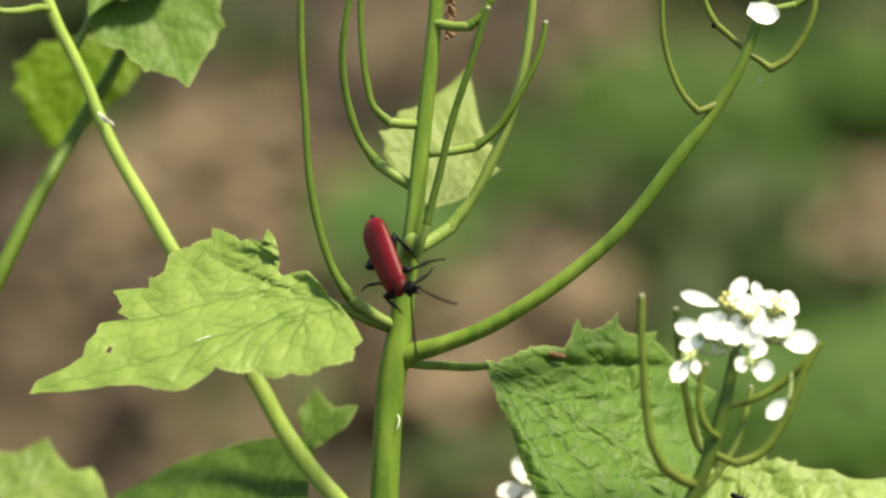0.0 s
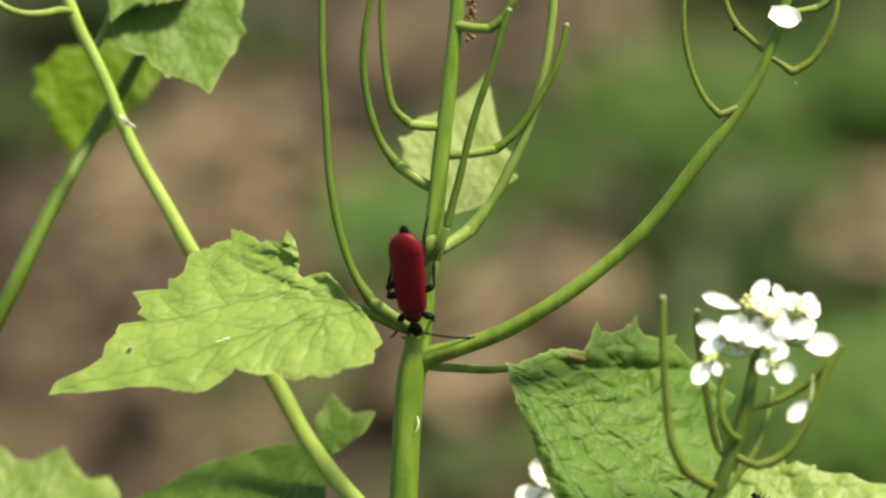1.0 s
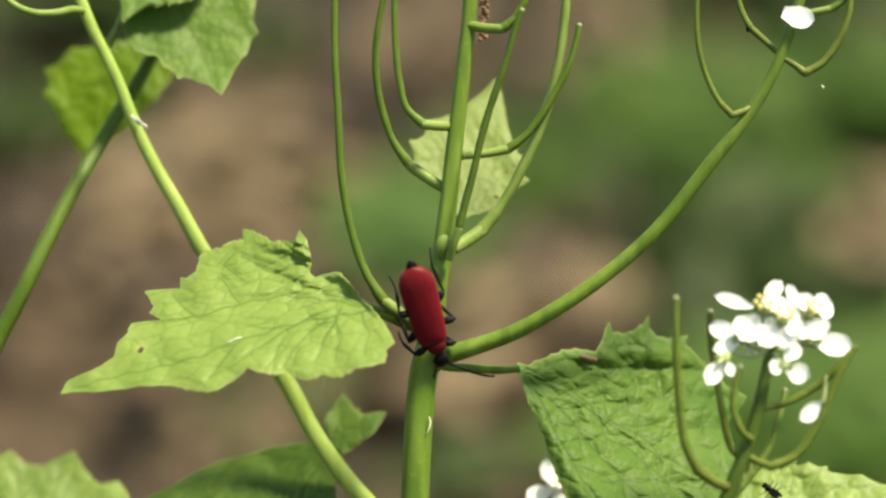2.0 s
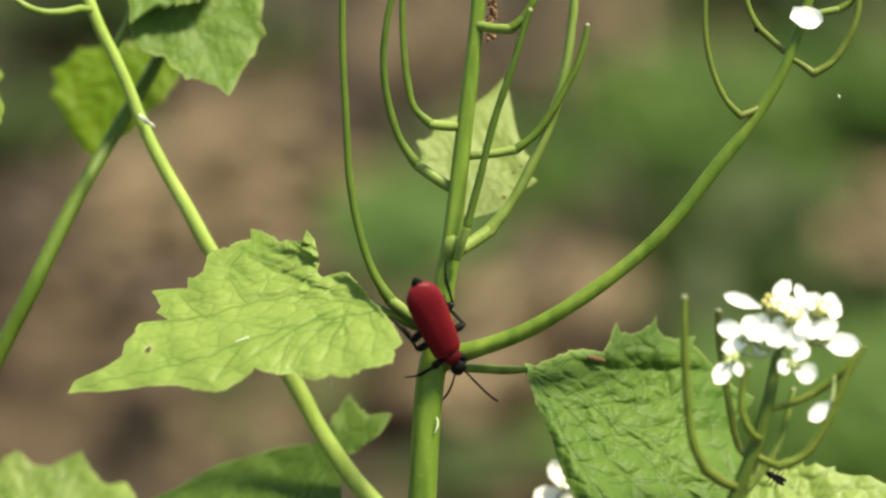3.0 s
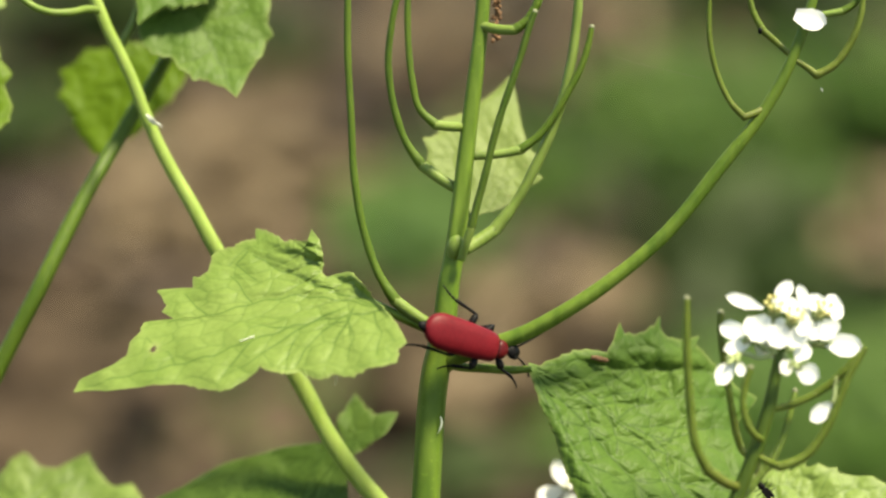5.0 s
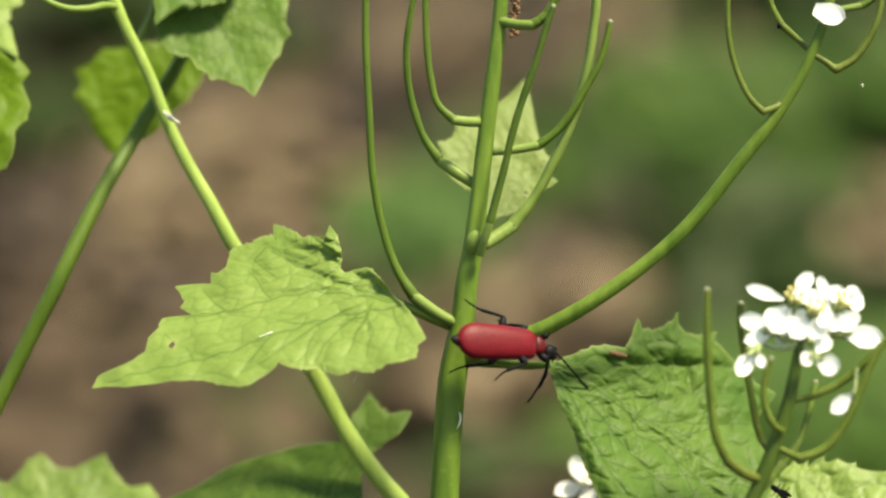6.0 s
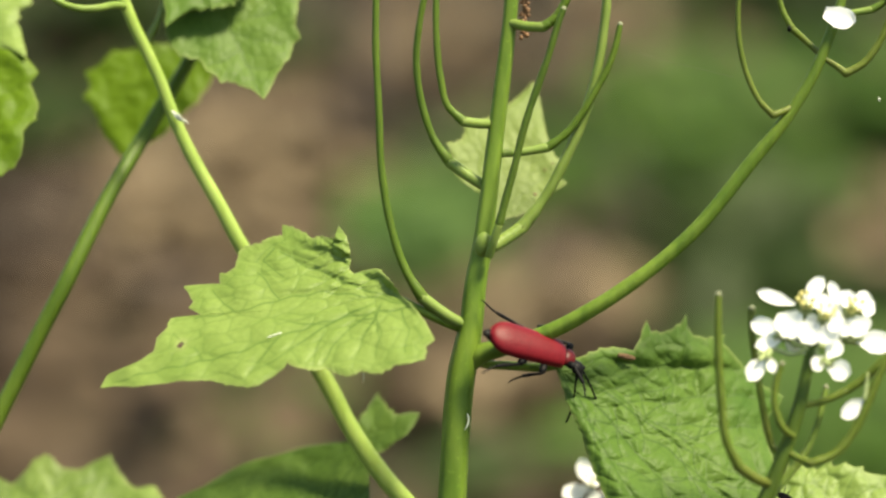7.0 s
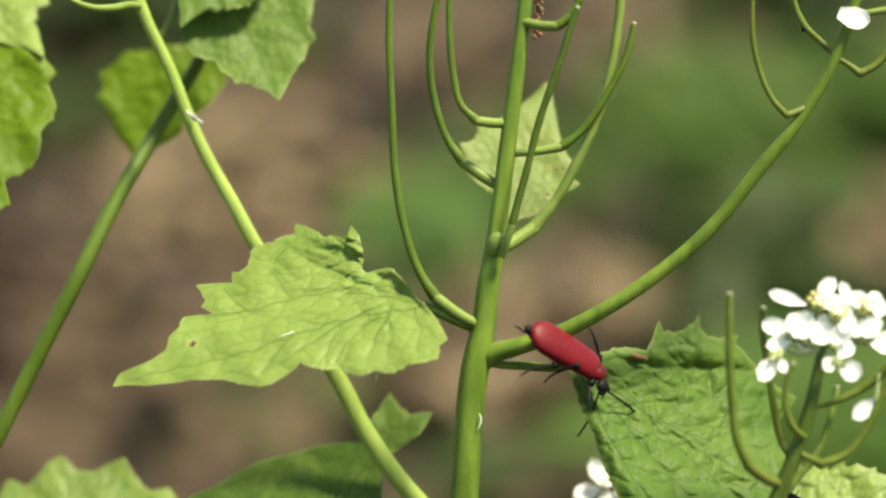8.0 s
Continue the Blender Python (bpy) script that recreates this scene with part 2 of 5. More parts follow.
def leaf(parent, centre, outline, material, veins, slope=(0.0, 0.6), cup=0.0, droop=0.0, wave=0.4, teeth=(22, 0.5), puff=0.35,
         rings=46, fan=300, seed=1, turn=0.0, label="", branches=3, hole=None, root=(0.0, 0.0), creases=(), cell=3.2, quilt=0.2, grain=(0.0, 1.0), fanned=0.0, ribs=(), lace=0.7, crumple=None, name="leaf"):
    """A toothed blade. outline: (degrees, millimetres) round the stalk's end; root: where the veins meet; slope: how far it leans back across and up; puff: relief between the veins, cell and quilt: size and height of the cushions of the net, grain: the way in which they are drawn out, fanned: how wide they fan out from the root, ribs: deep veins as bent lines, lace: strength of the fine net, crumple: place, reach and degree of stronger cushions; millimetres."""
    rng = np.random.RandomState(seed)
    deg = np.array([q[0] for q in outline], float)
    rad = np.array([q[1] for q in outline], float)
    if deg[0] > deg[-1]:
        deg, rad = deg[::-1], rad[::-1]
    order = np.argsort(deg, kind="stable")
    deg, rad = deg[order], rad[order]
    whole = deg[-1] - deg[0] > 300
    if whole:
        deg, rad = np.append(deg, deg[0] + 360), np.append(rad, rad[0])
    a = np.linspace(deg[0], deg[-1], fan + 1)
    if whole:
        a = a[:-1]
    r = np.interp(a, deg, rad)
    round_ = np.radians(a - deg[0])
    count = int(teeth[0])
    saw = (a - deg[0]) / 360 * count + 0.35 * np.sin(3 * round_ + seed) + 0.3 * np.sin(8 * round_ + 2 * seed)
    which = np.floor(saw).astype(int) % count
    peak = 0.5 + 0.22 * (rng.rand(count)[which] - 0.5)
    f = saw % 1
    spike = np.clip(np.where(f < peak, f / peak, (1 - f) / (1 - peak)), 0, 1) ** 2.6
    r = r + teeth[1] * spike * (0.15 + 1.2 * rng.rand(count)[which] ** 1.5) + 0.06 * np.sin(11 * round_ + seed) * np.sin(5 * round_)
    rho = (np.arange(1, rings + 1) / rings) ** 0.85
    ar = np.radians(a)
    x = np.concatenate([[0], np.outer(rho, r * np.cos(ar)).ravel()])
    y = np.concatenate([[0], np.outer(rho, r * np.sin(ar)).ravel()])
    edge = np.concatenate([[0], np.repeat(rho, len(a))])
    ph = rng.rand(8) * 6.3
    xw = x + 0.35 * np.sin(y * 0.4 + ph[4]) + 0.1 * np.sin(y * 1.3 + x * 0.5 + ph[5])
    yw = y + 0.35 * np.sin(x * 0.35 + ph[6]) + 0.1 * np.sin(x * 1.2 + y * 0.4 + ph[7])
    xr, yr = x + 0.14 * np.sin(y * 1.7 + ph[4]), y + 0.14 * np.sin(x * 1.5 + ph[6])
    root = np.array(root)
    bx, by = r * np.cos(ar), r * np.sin(ar)
    seg = []
    for v in veins:
        d = np.array([math.cos(radians(v)), math.sin(radians(v))])
        along = (bx - root[0]) * d[0] + (by - root[1]) * d[1]
        across = np.abs((by - root[1]) * d[0] - (bx - root[0]) * d[1])
        ok = along > 0
        length = 0.96 * float(along[ok][np.argmin(across[ok] / along[ok])]) if ok.any() else 5.0
        seg.append((root, root + d * length, 0.17))
        for k in range(branches):
            at = (0.2 + 0.66 * (k + 0.4 * rng.rand()) / max(branches, 1)) * length
            for s in (-1, 1):
                w = radians(v + s * (38 + 14 * rng.rand()))
                ln = length * (0.42 - 0.07 * k) * (0.8 + 0.3 * rng.rand())
                seg.append((root + d * at, root + d * at + ln * np.array([math.cos(w), math.sin(w)]), 0.11))
    vein = np.zeros(len(x))
    near = np.full(len(x), 99.0)
    for p, q, w in seg:
        e = q - p
        u = np.clip(((xw - p[0]) * e[0] + (yw - p[1]) * e[1]) / (e @ e + 1e-9), 0, 1)
        d = np.hypot(xw - p[0] - u * e[0], yw - p[1] - u * e[1])
        near = np.minimum(near, d + 1.6 * u ** 2)
        vein = np.maximum(vein, np.exp(-(d / (w * (1.25 - 0.6 * u))) ** 2) * (1 - 0.75 * u ** 1.5) * np.clip(0.1 + 4 * u, 0, 1))
    for line in ribs:
        n, d = len(line) - 1, np.full(len(x), 99.0)
        for k in range(n):
            p, e = np.array(line[k]), np.subtract(line[k + 1], line[k])
            u = np.clip(((xr - p[0]) * e[0] + (yr - p[1]) * e[1]) / (e @ e), 0, 1)
            d = np.minimum(d, np.hypot(xr - p[0] - u * e[0], yr - p[1] - u * e[1]) * (1 + 0.5 * (k + u) / n))
        near = np.minimum(near, d)
        vein = np.maximum(vein, 0.72 * np.exp(-(d / 0.18) ** 2))
    big = max(rad)
    g = radians(grain[0])
    gx, gy = (xw * math.cos(g) + yw * math.sin(g)) / grain[1], -xw * math.sin(g) + yw * math.cos(g)
    if fanned:
        away, bearing = np.hypot(xw - root[0], yw - root[1]), np.arctan2(yw - root[1], xw - root[0])
        gx, gy = away / grain[1], bearing * (0.35 * fanned + 0.55 * away)
    net, dome = np.zeros(len(x)), np.zeros(len(x))
    for size, height, strength in ((cell, 1.0, 0.9), (cell * 0.4, 0.2, 0.3)):
        us, vs = np.meshgrid(np.arange(gx.min() - size, gx.max() + 2 * size, size), np.arange(gy.min() - size, gy.max() + 2 * size, size))
        cols = us.shape[1]
        us = us + (rng.rand(*us.shape) - 0.5) * size * 0.85 + (np.arange(us.shape[0]) % 2)[:, None] * size * 0.5
        vs = vs + (rng.rand(*vs.shape) - 0.5) * size * 0.85
        i0 = ((gx - gx.min() + size) / size).astype(int)
        j0 = ((gy - gy.min() + size) / size).astype(int)
        f1, f2 = np.full(len(x), 99.0), np.full(len(x), 99.0)
        for di in range(-2, 3):
            for dj in range(-2, 3):
                jj, ii = np.clip(j0 + dj, 0, us.shape[0] - 1), np.clip(i0 + di, 0, cols - 1)
                d = np.hypot(gx - us[jj, ii], gy - vs[jj, ii])
                f2 = np.where(d < f1, f1, np.where((d < f2) & (d > f1), d, f2))
                f1 = np.minimum(f1, d)
        gap = (f2 - f1) / size
        dome += height * (1 - np.exp(-(gap / 0.3) ** 1.5))
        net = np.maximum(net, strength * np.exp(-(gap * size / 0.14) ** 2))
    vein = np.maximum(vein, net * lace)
    if crumple:
        dome = dome * (1 + crumple[3] * np.exp(-((x - crumple[0]) ** 2 + (y - crumple[1]) ** 2) / crumple[2] ** 2))
    z = quilt * dome * np.minimum(1, (1.02 - edge) * 7) + puff * (1 - np.exp(-(near / 1.3) ** 2)) * np.minimum(1, (1.02 - edge) * 7)
    z += wave * (np.sin(x * 0.33 + ph[0] + 0.12 * y) + np.sin(y * 0.41 + ph[1]) + 0.6 * np.sin(x * 0.8 + y * 0.6 + ph[2])) * (0.25 + edge)
    ang = np.concatenate([[0], np.tile(ar, rings)])
    z += wave * 0.8 * np.sin(ang * 7 + ph[3]) * edge ** 3
    z -= slope[0] * x + slope[1] * y
    z += cup * (x * x + y * y) / big - droop * np.maximum(0, np.hypot(x, y) - 0.3 * big) ** 2 / big
    for x0, y0, x1, y1, rise, width in creases:      # the blade bends up to the left of each line
        e = np.array([x1 - x0, y1 - y0])
        n = np.hypot(*e)
        t = np.clip(((x - x0) * e[0] + (y - y0) * e[1]) / (n * n), -0.3, 1.3)
        off = ((y - y0) * e[0] - (x - x0) * e[1]) / n
        k = np.clip(off / width, 0, 1)
        z += rise * k * k * (3 - 2 * k) * np.sin(np.pi * (t + 0.3) / 1.6)
    m = pose(*centre, FACE, 0, turn)
    thick = 0.22
    top = [m @ Vector((p * 0.001, q * 0.001, h * 0.001)) for p, q, h in zip(x, y, z)]
    low = [m @ Vector((p * 0.001, q * 0.001, (h - thick * (1 - 0.6 * e)) * 0.001)) for p, q, h, e in zip(x, y, z, edge)]
    n, faces, c = len(a), [], len(x)
    span = n if whole else n - 1
    for k in range(span):
        k2 = (k + 1) % n
        faces.append((0, 1 + k, 1 + k2))
        faces.append((c, c + 1 + k2, c + 1 + k))
    for i in range(rings - 1):
        for k in range(span):
            k2 = (k + 1) % n
            u, v = 1 + i * n, 1 + (i + 1) * n
            if hole and math.hypot(x[u + k] - hole[0], y[u + k] - hole[1]) < hole[2]:
                continue
            faces.append((u + k, v + k, v + k2, u + k2))
            faces.append((c + u + k, c + u + k2, c + v + k2, c + v + k))
    u = 1 + (rings - 1) * n
    for k in range(span):
        k2 = (k + 1) % n
        faces.append((u + k, c + u + k, c + u + k2, u + k2))
    ob = part(name, top + low, faces, material, parent, label)
    att = ob.data.attributes.new("vein", "FLOAT", "POINT")
    att.data.foreach_set("value", np.concatenate([vein, vein]).astype(np.float32))
    rim = np.exp(-((1 - edge) * np.concatenate([[1], np.tile(r, rings)]) / 0.3) ** 2)
    if hole:
        rim = np.maximum(rim, np.exp(-(np.maximum(0, np.hypot(x - hole[0], y - hole[1]) - hole[2]) / 0.45) ** 2))
    att = ob.data.attributes.new("rim", "FLOAT", "POINT")
    att.data.foreach_set("value", np.concatenate([rim, rim]).astype(np.float32))
    return ob


# ---- ground and distance ----
def ground():
    xs = np.concatenate([[-300, -80, -20, -8, -4], np.linspace(-2.5, 2.5, 60), [4, 8, 20, 80, 300]])
    ys = np.concatenate([[-300, -80, -20, -6, -2], np.linspace(-0.8, 7, 90), [9, 14, 30, 90, 300]])
    verts = [(x, y, 0.035 * noise.noise((x * 1.3, y * 1.3, 0)) + 0.012 * noise.noise((x * 6, y * 6, 3)) if abs(x) < 5 and -2 < y < 9 else 0.0) for y in ys for x in xs]
    n = len(xs)
    faces = [(j * n + i, j * n + i + 1, (j + 1) * n + i + 1, (j + 1) * n + i) for j in range(len(ys) - 1) for i in range(n - 1)]
    tagged(mesh_object("ground", verts, faces, SOIL), "brown woodland soil with mossy patches and dead leaves", "ground", kind="structure")


def dead_leaves(name, spots, material, seed, label):
    """Curled dead leaves at the spots (x, y, lift)."""
    rng = random.Random(seed)
    verts, faces = [], []
    for x, y, lift in spots:
        size = rng.uniform(0.018, 0.05)
        m = Matrix.Translation((x, y, 0.012 + lift + 0.035 * noise.noise((x * 1.3, y * 1.3, 0)))) @ Euler((rng.uniform(-0.5, 0.5), rng.uniform(-0.5, 0.5), rng.uniform(0, 6.3))).to_matrix().to_4x4()
        k0, curl = len(verts), rng.uniform(-0.4, 0.5)
        for i, w in enumerate((0.05, 0.6, 1.0, 0.75, 0.05)):
            u = -1 + i / 2
            for s in (-1, 0, 1):
                verts.append(m @ Vector((u * size, s * w * 0.55 * size, (curl * u * u + abs(s) * w * 0.25) * size)))
        for i in range(4):
            for s in range(2):
                q = k0 + i * 3 + s
                faces.append((q, q + 1, q + 4, q + 3))
    tagged(mesh_object(name, verts, faces, material), label, "dead leaves", kind="stuff")


def litter():
    rng = random.Random(4)
    spots = []
    for k in range(4200):
        y = 0.3 + 6.2 * rng.random() ** 1.2
        spots.append(((rng.random() - 0.5) * (0.8 + 0.75 * y), y, 0.03 * rng.random()))
    for k in range(9000):
        x, y = rng.uniform(-5, 5), rng.uniform(-4, 9)
        if abs(x) > 0.4 + 0.375 * y:
            spots.append((x, y, 0.03 * rng.random()))
    dead_leaves("leaf_litter", spots, LITTER, 5, "scattered dry brown dead leaves on the soil")


def drift(x, y, across, deep, count, material, seed, label="drift of pale dry dead leaves on the woodland floor"):
    rng = random.Random(seed)
    spots = [(x + across * rng.gauss(0, 0.5), y + deep * rng.gauss(0, 0.5), 0.05 * rng.random()) for k in range(count)]
    dead_leaves("leaf_drift", spots, material, seed, label)


def herb(x, y, height, spread, count, material, seed, size=0.06, label="leafy green woodland herb, far out of focus"):
    """A low leafy plant: thin stalks out of the ground, each with a few pointed blades."""
    rng = random.Random(seed)
    ob = thing("woodland_herb", (x, y, 0), label, "plant", "woodland herbs")
    verts, faces = [], []
    for k in range(count):
        a, d = rng.uniform(0, 6.3), spread * math.sqrt(rng.random())
        h = height * rng.uniform(0.35, 1.0)
        top = Vector((x + d * math.cos(a), y + 0.6 * d * math.sin(a), h))
        foot = Vector((x + 0.3 * d * math.cos(a), y + 0.2 * d * math.sin(a), 0))
        if k % 3 == 0:
            v, f = tube([(*foot, 1.6), (*(foot.lerp(top, 0.5) + Vector((0, 0, 0.02))), 1.3), (*top, 0.9)], 7, 6)
            part("stalk", v, f, HERB_DARK, ob)
        L = size * rng.uniform(0.7, 1.25)
        m = Matrix.Translation(top) @ Euler((rng.uniform(0.2, 1.1), rng.uniform(-0.5, 0.5), rng.uniform(-1.4, 1.4))).to_matrix().to_4x4() @ pose(0, 0, 0, 0, 0, rng.uniform(0, 360))
        k0 = len(verts)
        for i, w in enumerate((0.04, 0.7, 1.0, 0.85, 0.5, 0.02)):
            u = i / 5
            for s in (-1, -0.5, 0, 0.5, 1):
                ww = w * (1 + 0.1 * math.sin(9 * u + k + s))
                verts.append(m @ Vector((u * L * 1.15, s * ww * 0.42 * L, (-0.25 * u * u + 0.18 * abs(s) * w) * L)))
        for i in range(5):
            for s in range(4):
                q = k0 + i * 5 + s
                faces.append((q, q + 1, q + 6, q + 5))
    tagged(part("foliage", verts, faces, material, ob), kind="stuff")
    return ob


def branch_on_ground(name, points, material, label, seed):
    v, f = tube(points, 40, 16, 7, 0.06, 0.12, seed=seed)
    base = points[0][:3]
    ob = thing(name, base, label, "dead wood")
    part("wood", v, f, material, ob)
    rng = random.Random(seed)
    for k in range(3):
        a, b = points[k % (len(points) - 1)], points[k % (len(points) - 1) + 1]
        c = Vector(a[:3]).lerp(Vector(b[:3]), rng.uniform(0.2, 0.8))
        r = a[3] * 0.001
        v, f = ball(c + Vector((rng.uniform(-0.7, 0.7), -0.6, 0.5)) * r, (r * 0.6, r * 0.5, r * 0.6), None, 6, 9)
        part("knot", v, f, material, ob)
    return ob


ground()
litter()
# drifts of pale leaves: place, half-width, half-depth, number
for k, ((gx, gy), across, deep, count, mat) in enumerate([
        ((-0.295, 2.230), 0.07, 0.12, 190, LITTER_PALE), ((-0.300, 2.450), 0.10, 0.2, 290, LITTER_PALE), ((-0.225, 2.700), 0.10, 0.22, 250, LITTER_PALE),
        ((0.473, 2.395), 0.085, 0.26, 330, LITTER_PALE), ((0.130, 1.900), 0.085, 0.15, 30, LITTER_PALE), ((0.200, 2.900), 0.06, 0.3, 12, LITTER_PALE),
        ((-0.060, 3.800), 0.25, 0.25, 90, LITTER_PALE), ((0.310, 4.236), 0.13, 0.5, 50, LITTER_PALE), ((0.441, 3.043), 0.06, 0.25, 60, LITTER_PALE),
        ((-0.390, 2.700), 0.06, 0.15, 90, LITTER_PALE), ((0.030, 1.620), 0.05, 0.12, 26, LITTER_PALE)]):
    drift(gx, gy, across, deep, count, mat, 60 + k)
# drifts of darker brown leaves: place, half-width, half-depth, number
for k, ((gx, gy), across, deep, count) in enumerate([((0.125, 2.080), 0.09, 0.22, 80), ((-0.440, 2.300), 0.09, 0.3, 220), ((-0.420, 1.650), 0.06, 0.1, 90), ((-0.100, 2.900), 0.05, 0.3, 120), ((0.820, 4.200), 0.2, 0.4, 220)]):
    drift(gx, gy, across, deep, count, LITTER_DARK, 90 + k, "drift of dark brown dead leaves on the woodland floor")
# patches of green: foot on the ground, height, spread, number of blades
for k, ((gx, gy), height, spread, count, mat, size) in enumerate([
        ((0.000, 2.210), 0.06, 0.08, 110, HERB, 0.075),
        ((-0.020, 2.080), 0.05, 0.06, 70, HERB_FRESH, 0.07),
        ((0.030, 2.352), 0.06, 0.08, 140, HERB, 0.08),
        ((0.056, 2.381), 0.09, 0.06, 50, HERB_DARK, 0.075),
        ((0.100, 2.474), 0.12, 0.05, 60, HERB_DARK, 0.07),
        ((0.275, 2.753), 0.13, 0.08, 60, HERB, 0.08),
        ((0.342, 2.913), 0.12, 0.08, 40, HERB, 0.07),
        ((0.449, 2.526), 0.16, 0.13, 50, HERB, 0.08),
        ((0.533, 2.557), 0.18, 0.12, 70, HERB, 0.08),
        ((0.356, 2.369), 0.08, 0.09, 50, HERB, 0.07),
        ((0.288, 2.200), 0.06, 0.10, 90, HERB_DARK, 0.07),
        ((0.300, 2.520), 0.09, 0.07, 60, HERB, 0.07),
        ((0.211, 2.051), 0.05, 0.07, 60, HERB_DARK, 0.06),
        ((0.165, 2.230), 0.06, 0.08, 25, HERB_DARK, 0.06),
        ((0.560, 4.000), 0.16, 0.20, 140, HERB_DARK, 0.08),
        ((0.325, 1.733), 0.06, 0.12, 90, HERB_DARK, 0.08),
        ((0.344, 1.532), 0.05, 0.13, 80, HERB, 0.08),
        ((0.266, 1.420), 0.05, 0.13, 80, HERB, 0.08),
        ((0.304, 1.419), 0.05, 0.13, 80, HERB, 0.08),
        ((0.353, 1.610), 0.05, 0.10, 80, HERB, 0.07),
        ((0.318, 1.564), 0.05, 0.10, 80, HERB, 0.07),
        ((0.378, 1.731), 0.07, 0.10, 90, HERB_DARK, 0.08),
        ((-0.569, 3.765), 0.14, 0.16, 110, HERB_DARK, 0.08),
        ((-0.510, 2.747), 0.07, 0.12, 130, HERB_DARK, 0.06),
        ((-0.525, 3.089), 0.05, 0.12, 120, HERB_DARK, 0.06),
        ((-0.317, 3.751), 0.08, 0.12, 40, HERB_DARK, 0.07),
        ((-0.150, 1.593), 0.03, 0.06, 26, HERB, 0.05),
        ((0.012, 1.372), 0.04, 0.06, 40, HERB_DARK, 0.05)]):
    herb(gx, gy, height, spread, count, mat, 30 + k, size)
# a thin dead sapling stands in the distance, rotten wood lies about
gx, gy = (-0.112, 2.692)
branch_on_ground("dead_sapling", [(gx, gy, -0.02, 20), (gx + 0.004, gy, 0.1, 19), (gx - 0.006, gy, 0.22, 19), (gx + 0.004, gy, 0.36, 17)], BARK_DARK, "thin dark upright dead sapling stem", 2)
for (ax, ay), (bx, by), r in [((-0.455, 2.050), (-0.243, 2.091), 22), ((-0.388, 3.626), (-0.238, 4.030), 30), ((-0.486, 2.284), (-0.425, 2.282), 26)]:
    branch_on_ground("rotten_branch", [(ax, ay, 0.012, r), (ax * 0.6 + bx * 0.4, ay * 0.6 + by * 0.4 + 0.02, 0.02, r * 1.1), (bx, by, 0.012, r * 0.8)], BARK_DARK, "dark wet rotten branch lying on the soil", 3)


# ---- the main plant ----
mustard = thing("garlic_mustard", (-0.010, 0.004, 0.0), "tall green garlic mustard plant with seed pods and toothed leaves", "plant", "garlic mustard plants")


def stem(parent, points, material=STEM, name="stem", label="", **more):
    more.setdefault("ridges", 5)
    v, f = tube(points, None, more.pop("sides", 20), **more)
    return part(name, v, f, material, parent, label)


def pod(parent, points, material=POD, seed=0, stalk=2, label="", cap=True):
    """A seed pod on its stalk: a stalk that thickens to a collar, then the thin lumpy pod with its pale tip."""
    s = stem(parent, points[:stalk + 1], POD_LIGHT if material is not POD_OLIVE else POD_OLIVE, "pod_stalk", sides=12, ridges=0, lumps=0.03, seed=seed)
    v, f = tube(points[stalk:], 14 * (len(points) - stalk), 12, 4, 0.05, 0.05, seed=seed)
    ob = part("pod", v, f, material, parent, label)
    c = points[stalk]
    v, f = ball(c[:3], (c[3] * 0.00102,) * 3, None, 6, 10)
    part("collar", v, f, POD_LIGHT if material is not POD_OLIVE else POD_OLIVE, ob)
    if cap:
        e = Vector(points[-1][:3])
        v, f = ball(e, (points[-1][3] * 0.00105,) * 3, None, 6, 10)
        part("stigma", v, f, PETAL_DRY, ob, "pale dried stigma")
    return ob


stem(mustard, [(-0.010, 0.004, -0.01, 3.2), (-0.012, 0.0, 0.2, 2.9), (-0.0105, -0.004, 0.38, 2.5), (-0.00291, -0.00771, 0.46377, 2.02), (-0.00250, -0.00603, 0.47167, 2.02), (-0.00210, -0.00469, 0.47798, 2.02), (-0.00161, -0.00377, 0.48232, 2.02), (-0.00089, -0.00298, 0.48603, 1.90), (-0.00024, -0.00217, 0.48982, 1.69), (0.00024, -0.00117, 0.49456, 1.57), (0.00121, 0.00001, 0.50008, 1.41), (0.00210, 0.00152, 0.50719, 1.29), (0.00250, 0.00230, 0.51090, 1.25), (0.00331, 0.00378, 0.51784, 1.17), (0.00403, 0.00504, 0.52376, 1.13), (0.00476, 0.00635, 0.52992, 1.05), (0.00549, 0.00836, 0.53939, 0.97), (0.00621, 0.00987, 0.54649, 0.81)], lumps=0.015, ridge=0.04)
v, f = ball((0.00129, -0.00141, 0.50063), (0.0012, 0.0010, 0.0019), pose(0, 0, 0, 0, 12, 0).to_3x3(), 8, 12)
part("node", v, f, POD_LIGHT, mustard)
# the long side branch with its own pods
stem(mustard, [(-0.00048, -0.00348, 0.48366, 1.37), (0.00105, -0.00368, 0.48513, 1.45), (0.00370, -0.00400, 0.48604, 1.29), (0.01131, -0.00442, 0.48888, 1.16), (0.01752, -0.00468, 0.49249, 1.08), (0.02329, -0.00386, 0.49632, 1.04), (0.03089, -0.00251, 0.50266, 1.00), (0.03905, -0.00045, 0.51237, 0.96), (0.04489, 0.00111, 0.51972, 0.88), (0.04841, 0.00240, 0.52575, 0.80), (0.05033, 0.00339, 0.53045, 0.76), (0.05177, 0.00431, 0.53475, 0.68), (0.05297, 0.00527, 0.53929, 0.60)], material=STEM_MID, name="side_branch", lumps=0.02, ridge=0.03)
